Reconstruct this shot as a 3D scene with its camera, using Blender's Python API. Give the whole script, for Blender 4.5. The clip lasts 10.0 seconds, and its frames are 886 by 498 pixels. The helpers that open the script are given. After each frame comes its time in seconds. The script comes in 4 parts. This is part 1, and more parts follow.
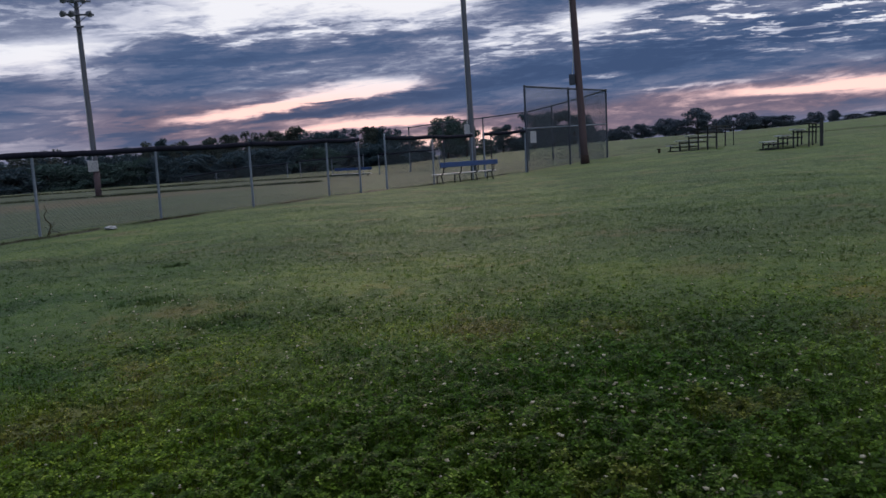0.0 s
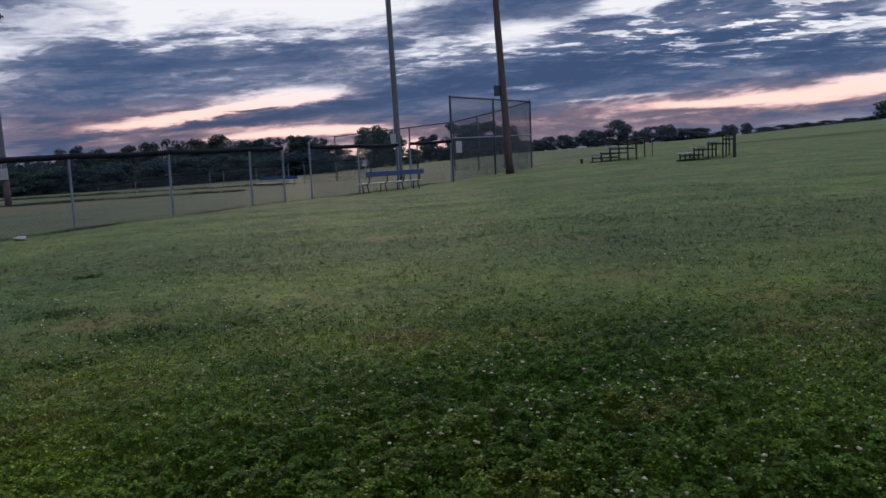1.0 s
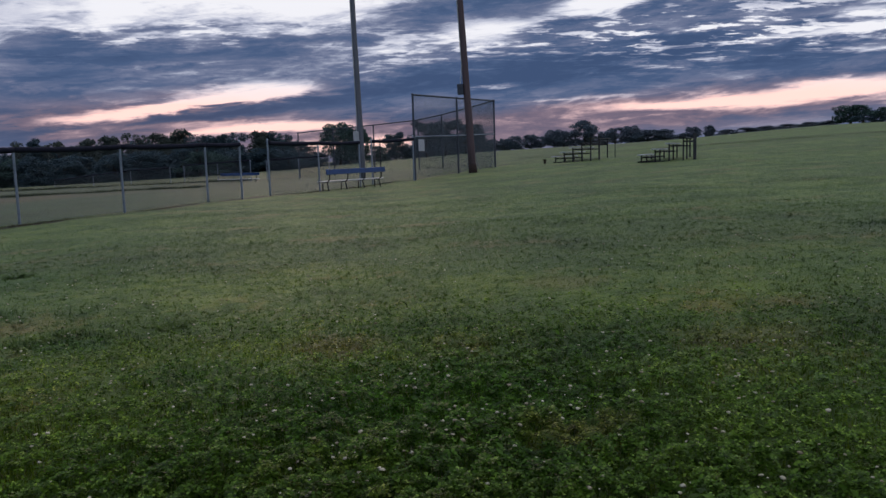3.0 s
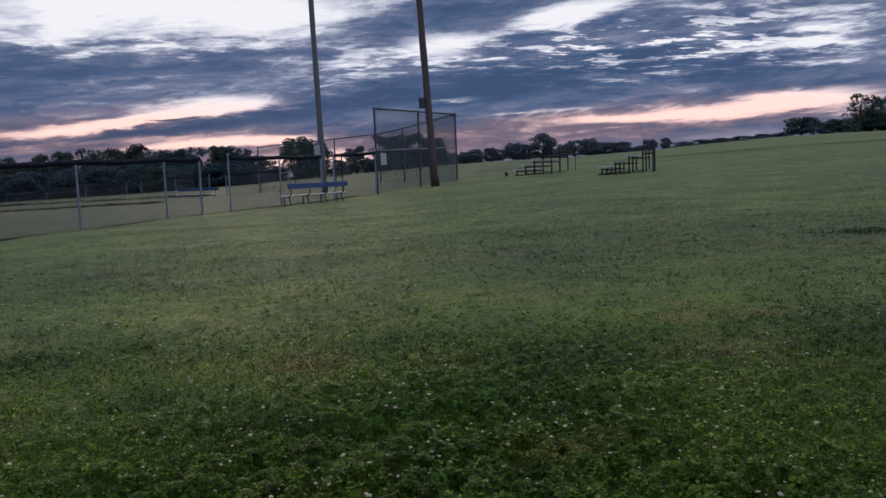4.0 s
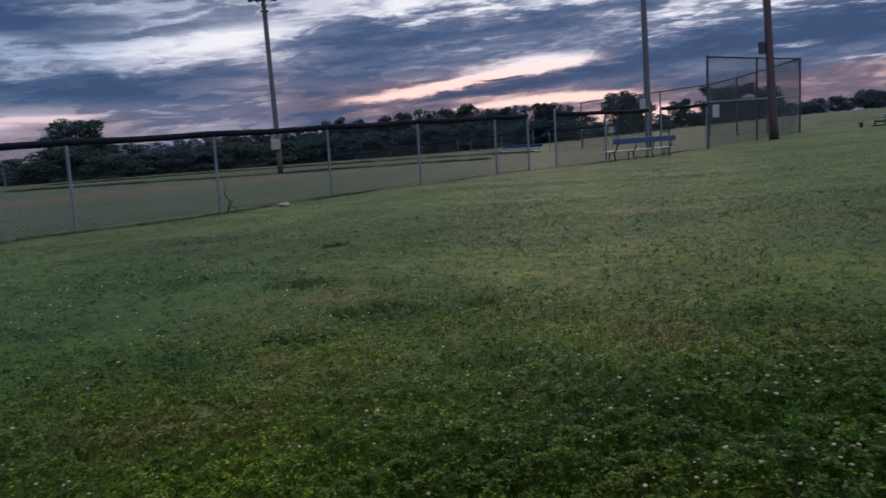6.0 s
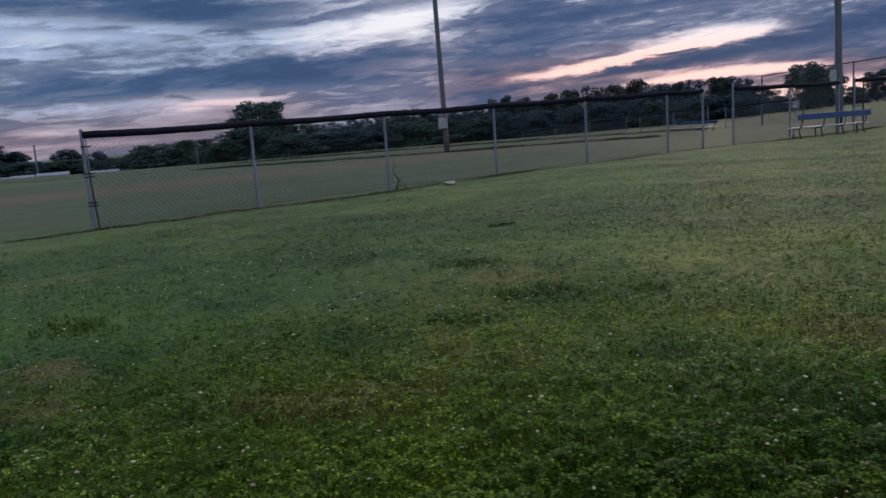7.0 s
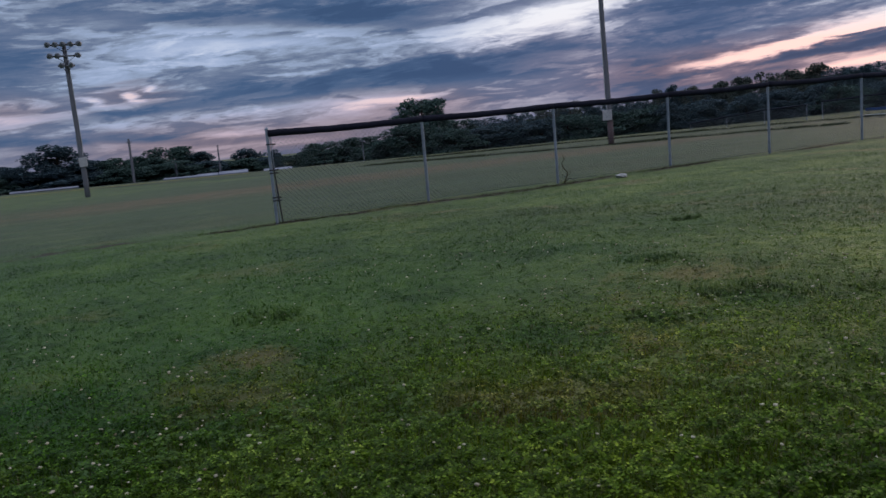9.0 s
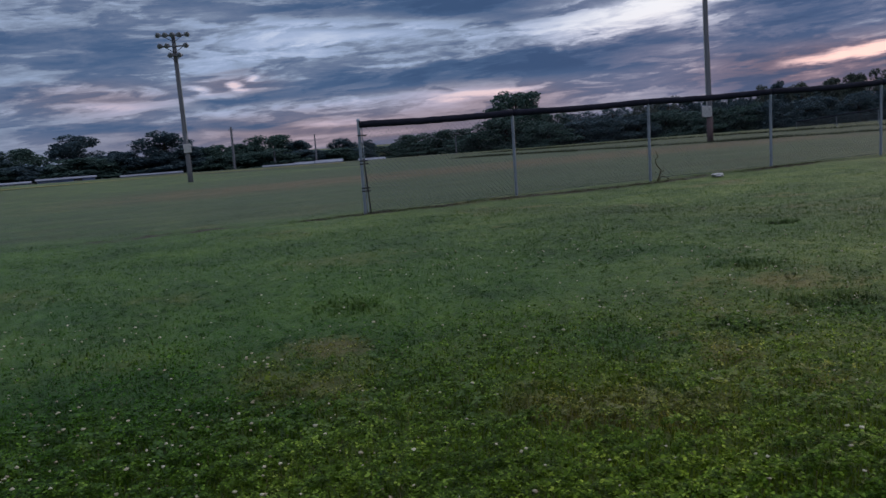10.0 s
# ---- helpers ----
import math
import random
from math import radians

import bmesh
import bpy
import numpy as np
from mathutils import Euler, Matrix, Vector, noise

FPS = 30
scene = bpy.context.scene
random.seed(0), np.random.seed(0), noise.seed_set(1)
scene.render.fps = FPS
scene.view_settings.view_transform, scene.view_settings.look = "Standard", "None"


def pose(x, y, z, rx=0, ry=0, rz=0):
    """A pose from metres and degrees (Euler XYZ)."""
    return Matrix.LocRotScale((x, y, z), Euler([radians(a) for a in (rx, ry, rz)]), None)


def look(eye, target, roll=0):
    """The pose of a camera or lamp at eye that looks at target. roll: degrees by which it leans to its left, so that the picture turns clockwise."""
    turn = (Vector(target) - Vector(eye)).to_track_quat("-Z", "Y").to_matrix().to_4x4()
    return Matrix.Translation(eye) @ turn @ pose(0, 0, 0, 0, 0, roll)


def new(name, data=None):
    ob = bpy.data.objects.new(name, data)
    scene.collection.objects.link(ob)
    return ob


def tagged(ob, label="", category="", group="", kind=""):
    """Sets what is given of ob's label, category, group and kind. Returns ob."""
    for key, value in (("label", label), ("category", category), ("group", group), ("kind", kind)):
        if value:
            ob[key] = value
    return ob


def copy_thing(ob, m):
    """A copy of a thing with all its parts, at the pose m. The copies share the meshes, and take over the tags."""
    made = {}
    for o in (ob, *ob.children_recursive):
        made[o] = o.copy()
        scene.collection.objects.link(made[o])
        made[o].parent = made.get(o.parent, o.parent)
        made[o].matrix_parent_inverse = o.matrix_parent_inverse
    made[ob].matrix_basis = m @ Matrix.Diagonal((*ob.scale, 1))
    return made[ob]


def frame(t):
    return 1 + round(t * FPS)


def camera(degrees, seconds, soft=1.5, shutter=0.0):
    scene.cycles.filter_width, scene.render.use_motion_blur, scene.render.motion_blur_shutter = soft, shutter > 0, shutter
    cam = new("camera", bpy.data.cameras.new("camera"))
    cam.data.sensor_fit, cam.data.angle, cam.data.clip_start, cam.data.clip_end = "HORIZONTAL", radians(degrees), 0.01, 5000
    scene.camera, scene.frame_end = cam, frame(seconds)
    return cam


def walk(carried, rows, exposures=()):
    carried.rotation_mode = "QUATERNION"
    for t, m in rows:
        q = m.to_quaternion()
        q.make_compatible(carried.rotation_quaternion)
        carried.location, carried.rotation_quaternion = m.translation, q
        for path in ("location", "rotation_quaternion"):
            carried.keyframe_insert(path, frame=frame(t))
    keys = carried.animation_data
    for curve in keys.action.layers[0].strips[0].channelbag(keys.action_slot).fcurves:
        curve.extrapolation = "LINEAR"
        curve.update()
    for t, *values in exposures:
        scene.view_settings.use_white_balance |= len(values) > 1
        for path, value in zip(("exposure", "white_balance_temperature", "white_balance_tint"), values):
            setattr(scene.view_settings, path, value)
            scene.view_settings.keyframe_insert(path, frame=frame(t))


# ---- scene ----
cam = camera(57.87, 10.0, soft=1.5, shutter=0.2)
PATH = [
    (0, pose(-0.045, -0.008, 1.262, 83.175, 2.888, 4.578)),
    (0.5, pose(-0.028, -0.012, 1.261, 83.782, 2.405, 2.025)),
    (1, pose(-0.000, -0.000, 1.254, 83.610, 2.585, -0.600)),
    (1.5, pose(0.041, 0.035, 1.252, 83.272, 2.168, -1.833)),
    (2, pose(0.131, 0.120, 1.260, 83.140, 1.728, -2.737)),
    (3.5, pose(0.232, 0.248, 1.268, 83.807, 1.978, -3.155)),
    (4, pose(0.145, 0.315, 1.271, 84.233, 2.210, -5.744)),
    (4.2, pose(0.130, 0.377, 1.310, 84.230, 2.576, -6.032)),
    (4.5, pose(0.015, 0.399, 1.258, 84.243, 2.786, -4.696)),
    (5, pose(-0.054, 0.428, 1.256, 83.580, 3.040, 0.092)),
    (5.3, pose(-0.089, 0.424, 1.262, 83.037, 2.755, 4.476)),
    (5.5, pose(-0.099, 0.512, 1.246, 82.602, 2.942, 9.227)),
    (6, pose(-0.094, 0.639, 1.253, 82.205, 3.253, 16.687)),
    (6.2, pose(-0.099, 0.654, 1.249, 81.790, 3.476, 19.309)),
    (7.3, pose(-0.184, 0.700, 1.269, 81.739, 4.110, 30.224)),
    (7.5, pose(-0.252, 0.699, 1.258, 82.064, 4.502, 30.883)),
    (8, pose(-0.389, 0.651, 1.247, 82.477, 4.986, 33.077)),
    (8.5, pose(-0.425, 0.659, 1.246, 81.819, 5.113, 36.068)),
    (9, pose(-0.412, 0.683, 1.254, 81.852, 5.023, 39.572)),
    (9.5, pose(-0.407, 0.751, 1.261, 81.518, 4.127, 43.131)),
    (10, pose(-0.381, 0.768, 1.264, 81.860, 3.928, 46.208)),
]
walk(cam, PATH, [(0, 0.0, 6380, 10), (10, 0.0, 6380, 10)])

# ---- sky, sun, exposure ----
scene.view_settings.exposure = 0.0


class Nodes:
    """A short way to write node trees."""

    def __init__(self, tree):
        self.tree = tree
        tree.nodes.clear()

    def add(self, kind, inputs=None, **props):
        n = self.tree.nodes.new(kind)
        for key, value in props.items():
            if key == "operation": n.operation = value
            elif key == "blend_type": n.blend_type = value
            elif key == "data_type": n.data_type = value
            elif key == "gradient_type": n.gradient_type = value
            elif key == "vector_type": n.vector_type = value
            elif key == "interpolation_type": n.interpolation_type = value
            elif key == "feature": n.feature = value
            elif key == "use_clamp": n.use_clamp = value
        for slot, value in (inputs or {}).items():
            self.put(n.inputs[slot], value)
        return n

    def put(self, socket, value):
        if isinstance(value, bpy.types.NodeSocket):
            self.tree.links.new(value, socket)
        else:
            socket.default_value = value

    def math(self, op, a, b=0.0, c=0.0, clamp=False):
        n = self.add("ShaderNodeMath", {0: a, 1: b, 2: c}, operation=op, use_clamp=clamp)
        return n.outputs[0]

    def mix(self, fac, a, b, blend="MIX"):
        n = self.add("ShaderNodeMix", data_type="RGBA", blend_type=blend)
        self.put(n.inputs[0], fac), self.put(n.inputs[6], a), self.put(n.inputs[7], b)
        return n.outputs[2]

    def noise(self, vec, scale, detail=4.0, rough=0.55, distort=0.0):
        n = self.add("ShaderNodeTexNoise", {"Vector": vec, "Scale": scale, "Detail": detail, "Roughness": rough, "Distortion": distort})
        return n.outputs["Fac"]

    def ramp(self, fac, stops):
        n = self.add("ShaderNodeValToRGB", {0: fac})
        while len(n.color_ramp.elements) < len(stops):
            n.color_ramp.elements.new(0.5)
        for e, (p, c) in zip(n.color_ramp.elements, stops):
            e.position, e.color = p, (*c, 1.0) if len(c) == 3 else c
        return n.outputs[0]

    def span(self, value, a, b, lo=0.0, hi=1.0):
        n = self.add("ShaderNodeMapRange", {0: value, 1: a, 2: b, 3: lo, 4: hi}, interpolation_type="SMOOTHSTEP")
        return n.outputs[0]

    def sep(self, vec):
        return self.add("ShaderNodeSeparateXYZ", {0: vec}).outputs

    def vec(self, x, y, z=0.0):
        return self.add("ShaderNodeCombineXYZ", {0: x, 1: y, 2: z}).outputs[0]


SUN_AZ, SUN_EL = -6.0, 3.0     # degrees; azimuth from +y towards +x
# Cloud openings, streaks and dark slabs: azimuth, elevation, half-width, half-height, tilt in degrees, then lift
OPENINGS = [
    (-10.4, 12.12, 10.7, 3.01, 2.0, 1.00), (-5.2, 10.33, 4.6, 1.25, 2.8, 0.45), (-21.0, 10.41, 6.2, 2.04, 2.5, 0.30), (6.1, 8.29, 2.8, 0.91, 4.2, 0.85), (9.0, 8.85, 2.2, 0.4, 8.0, 0.35), (14.6, 10.15, 4.0, 0.73, 7.1, 0.95),
    (29.0, 6.85, 4.8, 0.45, -0.5, 0.75), (21.2, 7.82, 5.7, 0.36, 1.2, 0.25), (-0.3, 7.63, 3.6, 0.38, 4.0, 0.35), (30.9, 8.12, 2.8, 0.40, -0.2, 0.40), (31.5, 5.87, 1.8, 0.27, 1.0, 0.40), (-18.4, 10.17, 1.5, 2.43, -31.3, 0.25),
]
STREAKS = [
    (-9.6, 4.64, 4.8, 0.65, 3.6, 0.95), (-17.5, 3.52, 5.9, 0.36, 7.0, 0.92), (-13.5, 4.02, 3.3, 0.34, 6.1, 0.45), (-9.1, 2.33, 6.5, 0.36, 2.0, 0.95), (-21.8, 2.25, 2.6, 0.22, 5.1, 0.40), (-14.4, 2.68, 4.4, 0.23, 4.7, 0.40),
    (-5.7, 0.90, 2.3, 0.55, -1.9, 0.80), (-1.8, 0.93, 2.4, 0.71, -1.9, 0.80), (6.3, 4.71, 2.4, 0.16, 6.1, 0.55), (24.1, 3.11, 8.0, 0.48, 2.1, 0.70), (29.7, 3.61, 4.4, 0.52, 2.3, 0.62), (18.7, 2.95, 4.1, 0.30, 1.8, 0.35),
    (12.2, 3.64, 7.0, 0.19, 3.1, 0.25), (-15.9, 6.48, 3.9, 0.18, 4.8, 0.22), (-1.6, 6.05, 2.8, 0.15, 4.1, 0.25), (19.4, 5.76, 12.0, 0.19, 1.0, 0.22),
]
SLABS = [
    (2.4, 5.04, 10.0, 1.17, 4.2, -0.36), (14.9, 5.65, 12.5, 1.51, 2.0, -0.38), (29.0, 5.47, 7.7, 0.90, 0.2, -0.30), (-9.1, 3.60, 7.7, 0.50, 5.6, -0.36), (-14.3, 2.95, 8.4, 0.34, 4.7, -0.25), (-21.7, 6.08, 5.6, 2.11, 3.7, -0.20),
    (-11.5, 7.59, 10.8, 0.89, 2.8, -0.16), (4.5, 10.52, 5.1, 0.74, 3.2, -0.30), (11.9, 9.01, 6.2, 0.52, 7.7, -0.22), (-24.6, 2.57, 4.2, 1.25, -0.9, -0.30), (0.7, 2.95, 7.6, 0.63, 3.8, -0.22), (17.6, 1.90, 12.3, 0.54, 1.6, -0.05),
    (26.5, 1.85, 8.4, 0.33, 0.1, -0.12), (28.1, 4.43, 8.5, 0.32, 2.0, -0.15),
]
WEST = [
    (-37.1, 7.92, 11.4, 1.9, 2.4, 0.15), (-42.4, 8.44, 6.0, 1.01, -2.6, -0.30), (-34.9, 5.18, 13.5, 0.95, -0.5, -0.16), (-22.0, 6.95, 4.4, 2.26, 8.3, -0.14), (-43.4, 2.59, 3.8, 0.25, 0.8, 0.24), (-28.5, 2.86, 6.5, 0.99, -2.7, 0.02),
    (-34.0, 4.04, 8.0, 0.52, -2.1, -0.10), (-50.0, 9.28, 12.1, 0.93, -2.9, -0.26), (-41.0, 7.67, 4.7, 0.45, 1.1, -0.22), (-52.9, 7.04, 10.8, 0.58, -0.3, 0.22), (-36.0, 6.43, 7.7, 0.98, 8.5, 0.40), (-29.7, 7.77, 4.7, 0.66, 5.0, 0.25),
    (-44.5, 4.34, 13.5, 0.85, 2.8, -0.42), (-58.7, 3.03, 6.5, 0.50, 0.6, -0.40),
]
FAR_WEST = [
    (-53.4, 2.70, 12.0, 0.60, -1.0, 0.26), (-45.5, 2.68, 5.4, 0.35, -0.2, 0.25), (-34.3, 4.04, 10.3, 0.84, 1.5, -0.10), (-58.3, 1.28, 6.5, 0.44, -5.0, -0.16), (-53.6, 1.43, 4.4, 0.19, 1.0, 0.20), (-70.5, 6.17, 8.6, 2.78, 1.5, -0.12),
    (-68.3, 4.33, 3.1, 0.21, -0.7, 0.22), (-69.2, 3.28, 2.7, 0.18, -1.0, 0.20), (-56.0, 7.10, 7.6, 1.26, 0.1, 0.10), (-60.3, 4.20, 0.6, 0.30, -3.0, 0.75), (-62.8, 4.22, 0.7, 0.22, -2.8, 0.50), (-58.9, 4.69, 0.5, 0.19, -2.9, 0.35),
    (-69.0, 1.89, 8.2, 0.43, -0.4, -0.18), (-59.2, 1.51, 5.3, 0.34, -0.8, -0.20), (-52.7, 0.37, 6.3, 0.31, -1.1, 0.15), (-48.9, 8.77, 10.1, 0.66, -1.8, -0.20),
]
# Reddish evening glow, the same columns
GLOW = [
    (-8.0, 1.64, 16.1, 1.95, -1.7, 1.20), (-14.3, 3.70, 12.1, 1.20, 4.9, 0.80), (23.0, 2.76, 14.8, 1.48, 2.3, 1.25), (11.8, 2.14, 10.1, 1.41, 1.1, 0.85), (2.3, 1.91, 8.0, 1.19, -1.9, 0.80), (-46.0, 1.50, 15.0, 1.70, -0.4, 0.65),
    (-60.1, 4.30, 3.4, 0.82, -3.0, 0.70), (-68.8, 3.62, 5.8, 1.26, -0.9, 0.75), (-55.0, 0.30, 18.0, 1.60, -2.2, 0.9), (-26.1, 3.14, 9.3, 2.11, -2.8, 0.42), (-42.1, 2.53, 6.5, 1.42, -2.4, 0.50), (-33.0, 5.46, 10.4, 1.52, 5.6, 0.10),
    (-21.6, 2.42, 7.1, 2.25, -0.1, 0.35),
]
BROAD = [(-56, 6.5, 28, 8, 0, .10), (-27, 6.5, 10, 3.5, 0, .12), (19, 2.6, 18, 1.1, 0, .10)]


def build_world():
    w = bpy.data.worlds.new("evening_sky")
    w.use_nodes = True
    scene.world = w
    k = Nodes(w.node_tree)
    d = k.add("ShaderNodeTexCoord").outputs["Generated"]
    x, y, z = k.sep(d)
    up = k.math("MAXIMUM", z, 0.0)
    # a flat cloud deck seen in perspective
    low = k.math("ADD", up, 0.09)
    px, py = k.math("DIVIDE", x, low), k.math("DIVIDE", y, low)
    deck = k.vec(px, py, 0)
    puffs = k.noise(deck, 0.62, 10, 0.62, 0.3)
    flecks = k.noise(deck, 2.3, 8, 0.66, 0.4)
    az = k.math("MULTIPLY", k.math("ARCTAN2", x, y), 180 / math.pi)
    el = k.math("MULTIPLY", k.math("ARCSINE", z), 180 / math.pi)
    # the cloud bands climb a little towards the right
    band = k.math("MULTIPLY_ADD", az, -.05, el)
    soft_w = k.noise(k.vec(k.math("MULTIPLY", az, .10), k.math("MULTIPLY", band, .60), 3.0), 1.0, 7, .6, .4)
    wisps = k.noise(k.vec(k.math("MULTIPLY", az, .26), k.math("MULTIPLY", band, 1.5), 14.0), 1.0, 10, .68, .6)
    wa = k.math("MULTIPLY_ADD", k.math("SUBTRACT", puffs, .5), 6.0, az)
    we = k.math("MULTIPLY_ADD", k.math("SUBTRACT", soft_w, .5), 1.3, el)
    we = k.math("MULTIPLY_ADD", k.math("SUBTRACT", wisps, .5), k.span(el, 1.0, 5.0, .5, 1.3), we)
    at = k.vec(wa, we, 0)

    def total(rows, start):
        for a, e, ra, re, tilt, lift in rows:
            mp = k.add("ShaderNodeMapping", {0: at, 1: (a, e, 0), 2: (0, 0, radians(tilt)), 3: (ra * 1.5, re * 1.5, 1)}, vector_type="TEXTURE")
            g = k.add("ShaderNodeTexGradient", {0: mp.outputs[0]}, gradient_type="SPHERICAL").outputs["Fac"]
            start = k.math("MULTIPLY_ADD", k.span(g, .0, 1.0), lift, start)
        return start

    high = k.span(el, 12, 32)
    left = k.span(wa, -30, -46)
    light = k.math("MULTIPLY_ADD", high, .40, .46)
    light = total(BROAD + SLABS + OPENINGS + STREAKS + WEST + FAR_WEST, light)
    rough = k.span(el, 1.0, 7.0, .30, 1.0)
    stir = k.math("ADD", k.math("MULTIPLY", k.math("SUBTRACT", puffs, .5), .45), k.math("MULTIPLY", k.math("SUBTRACT", flecks, .5), .42))
    stir = k.math("ADD", stir, k.math("MULTIPLY", k.math("SUBTRACT", soft_w, .5), .40))
    light = k.math("MULTIPLY_ADD", stir, rough, light)
    light = k.math("MULTIPLY_ADD", k.math("SUBTRACT", wisps, .5), k.math("MULTIPLY", k.span(el, 1.0, 5.0, .50, .80), k.span(az, -35, -5, .62, 1.0)), light)
    fibres = k.noise(k.vec(k.math("MULTIPLY", wa, .8), k.math("MULTIPLY", band, 4.5), 30.0), 1.0, 8, .7, .5)
    light = k.math("MULTIPLY_ADD", k.math("SUBTRACT", fibres, .5), k.math("MULTIPLY", k.span(el, 1.0, 4.0, .20, .36), k.span(az, -30, 0, .3, 1.0)), light)
    # crisp-edged pieces of cloud
    pieces = k.noise(k.vec(k.math("MULTIPLY", az, .17), k.math("MULTIPLY", band, .85), 41.0), 1.0, 9, .60, .35)
    light = k.math("MULTIPLY_ADD", k.span(pieces, .46, .56, -.5, .5), k.math("MULTIPLY", k.span(az, -35, -5, .20, .16), k.span(el, .5, 2.5, .4, 1.0)), light)
    # small bright gaps in the high broken cloud, and long thin rolls towards the left
    broken = total([(21, 7.6, 13, 2.2, 0, 1.0), (3, 7.6, 9, 1.5, 0, .4), (-14, 8.6, 10, 1.0, 0, .5)], 0.0)
    cells = k.noise(k.vec(k.math("MULTIPLY", px, .60), k.math("MULTIPLY", py, 1.0), 5.0), 8.5, 4, .6, .15)
    light = k.math("ADD", light, k.math("MULTIPLY", broken, k.span(cells, .50, .62, -.12, .70)))
    rolls = k.noise(k.vec(k.math("MULTIPLY", az, .11), k.math("MULTIPLY", band, 1.25), 9.0), 1.0, 6, .6, .3)
    light = k.math("ADD", light, k.math("MULTIPLY", k.math("MULTIPLY", left, k.math("SUBTRACT", rolls, .5)), .34))
    # a short vapour trail
    trail = k.add("ShaderNodeMapping", {0: k.vec(az, el, 0), 1: (-17.4, 11.0, 0), 2: (0, 0, radians(24)), 3: (.45, 2.2, 1)}, vector_type="TEXTURE")
    trail = k.add("ShaderNodeTexGradient", {0: trail.outputs[0]}, gradient_type="QUADRATIC_SPHERE").outputs["Fac"]
    light = k.math("MULTIPLY_ADD", k.math("MULTIPLY", trail, cells), .8, light)
    body = k.ramp(light, [(.0, (.050, .086, .180)), (.24, (.071, .114, .222)), (.44, (.142, .172, .280)), (.66, (.288, .318, .430))])
    body = k.mix(left, body, k.mix(1.0, body, (.93, 1.03, 1.02, 1), "MULTIPLY"))
    bright = k.mix(k.span(light, .62, 1.12), k.mix(left, (.52, .54, .66, 1), (.31, .40, .60, 1)), k.mix(left, (.90, .89, .93, 1), (.62, .68, .82, 1)))
    color = k.mix(k.span(light, .50, .80), body, bright)
    warm = k.math("MULTIPLY", k.math("MINIMUM", total(GLOW, 0.0), 1.45), k.span(light, .10, .55, .45, 1.0))
    warm = k.math("MULTIPLY", warm, k.span(wa, -50, -20, 1.0, .95))
    tint = k.mix(warm, (1, 1, 1, 1), (1.36, .88, .74, 1))
    color = k.mix(1.0, color, tint, "MULTIPLY")
    # the clear evening sky behind the deck
    air = k.add("ShaderNodeTexSky")
    air.sky_type, air.sun_disc = "NISHITA", False
    air.sun_elevation, air.sun_rotation = radians(SUN_EL), radians(SUN_AZ)
    back = k.add("ShaderNodeBackground", {0: air.outputs[0], 1: 0.05})
    clouds = k.add("ShaderNodeBackground", {0: color, 1: 1.0})
    both = k.add("ShaderNodeMixShader", {0: 0.998, 1: back.outputs[0], 2: clouds.outputs[0]})
    out = k.add("ShaderNodeOutputWorld")
    k.put(out.inputs[0], both.outputs[0])


build_world()
sun = new("sun", bpy.data.lights.new("sun", "SUN"))
sun.data.energy, sun.data.angle, sun.data.color = 0.5, radians(20), (1.0, 0.72, 0.52)
sun.matrix_world = look((0, 0, 50), (-50 * math.sin(radians(SUN_AZ)), -50 * math.cos(radians(SUN_AZ)), 50 - 50 * math.tan(radians(6))))


# ---- the lie of the land ----
AZ = np.array([-180, -75, -51, -28, -18, -10, -1, 6, 13, 20, 28, 36, 180.0])
RAD = np.array([0, 27, 45, 62, 120, 300, 700.0])
LAND = [
    [0, 0, 0, 0, 0, 0, 0, 0, 0, 0, 0, 0, 0],
    [0, -.40, -.30, -.07, .05, .12, .10, .28, .40, .52, .65, .75, 0],
    [0, -.70, -.50, -.20, -.05, .0, .20, .52, .75, .95, 1.15, 1.3, 0],
    [0, -.95, -.75, -.30, -.20, -.20, .10, .80, 1.1, 1.4, 1.9, 2.1, 0],
    [0, -1.5, -1.7, -1.1, -.70, -.10, .75, 1.85, 2.1, 2.6, 3.9, 3.95, 0],
]
LAND += [[1.26 + (r / 120) * (z - 1.26) - 0.0015 * r for z in LAND[4]] for r in (300, 700)]
LAND = np.array(LAND)


def ground_z(x, y):
    """Height of the ground, smooth between the plan's numbers; works on arrays too."""
    x, y = np.asarray(x, float), np.asarray(y, float)
    az, r = np.degrees(np.arctan2(x, y)), np.minimum(np.hypot(x, y), 699.0)
    total = 0.0
    for da, wa in ((-4, .25), (0, .5), (4, .25)):
        a = np.clip(az + da, -180, 180)
        i = np.clip(np.searchsorted(AZ, a, "right") - 1, 0, len(AZ) - 2)
        fa = (a - AZ[i]) / (AZ[i + 1] - AZ[i])
        for dr, wr in ((0.92, .25), (1.0, .5), (1.08, .25)):
            q = np.minimum(r * dr, 699.0)
            j = np.clip(np.searchsorted(RAD, q, "right") - 1, 0, len(RAD) - 2)
            fr = (q - RAD[j]) / (RAD[j + 1] - RAD[j])
            total = total + wa * wr * ((LAND[j, i] * (1 - fa) + LAND[j, i + 1] * fa) * (1 - fr) + (LAND[j + 1, i] * (1 - fa) + LAND[j + 1, i + 1] * fa) * fr)
    return total


def polar(az, dist):
    a = radians(az)
    return dist * math.sin(a), dist * math.cos(a)


def spot(az, dist):
    x, y = polar(az, dist)
    return Vector((x, y, float(ground_z(x, y))))


# ---- materials ----
def material(name):
    m = bpy.data.materials.new(name)
    m.use_nodes = True
    return m, Nodes(m.node_tree)


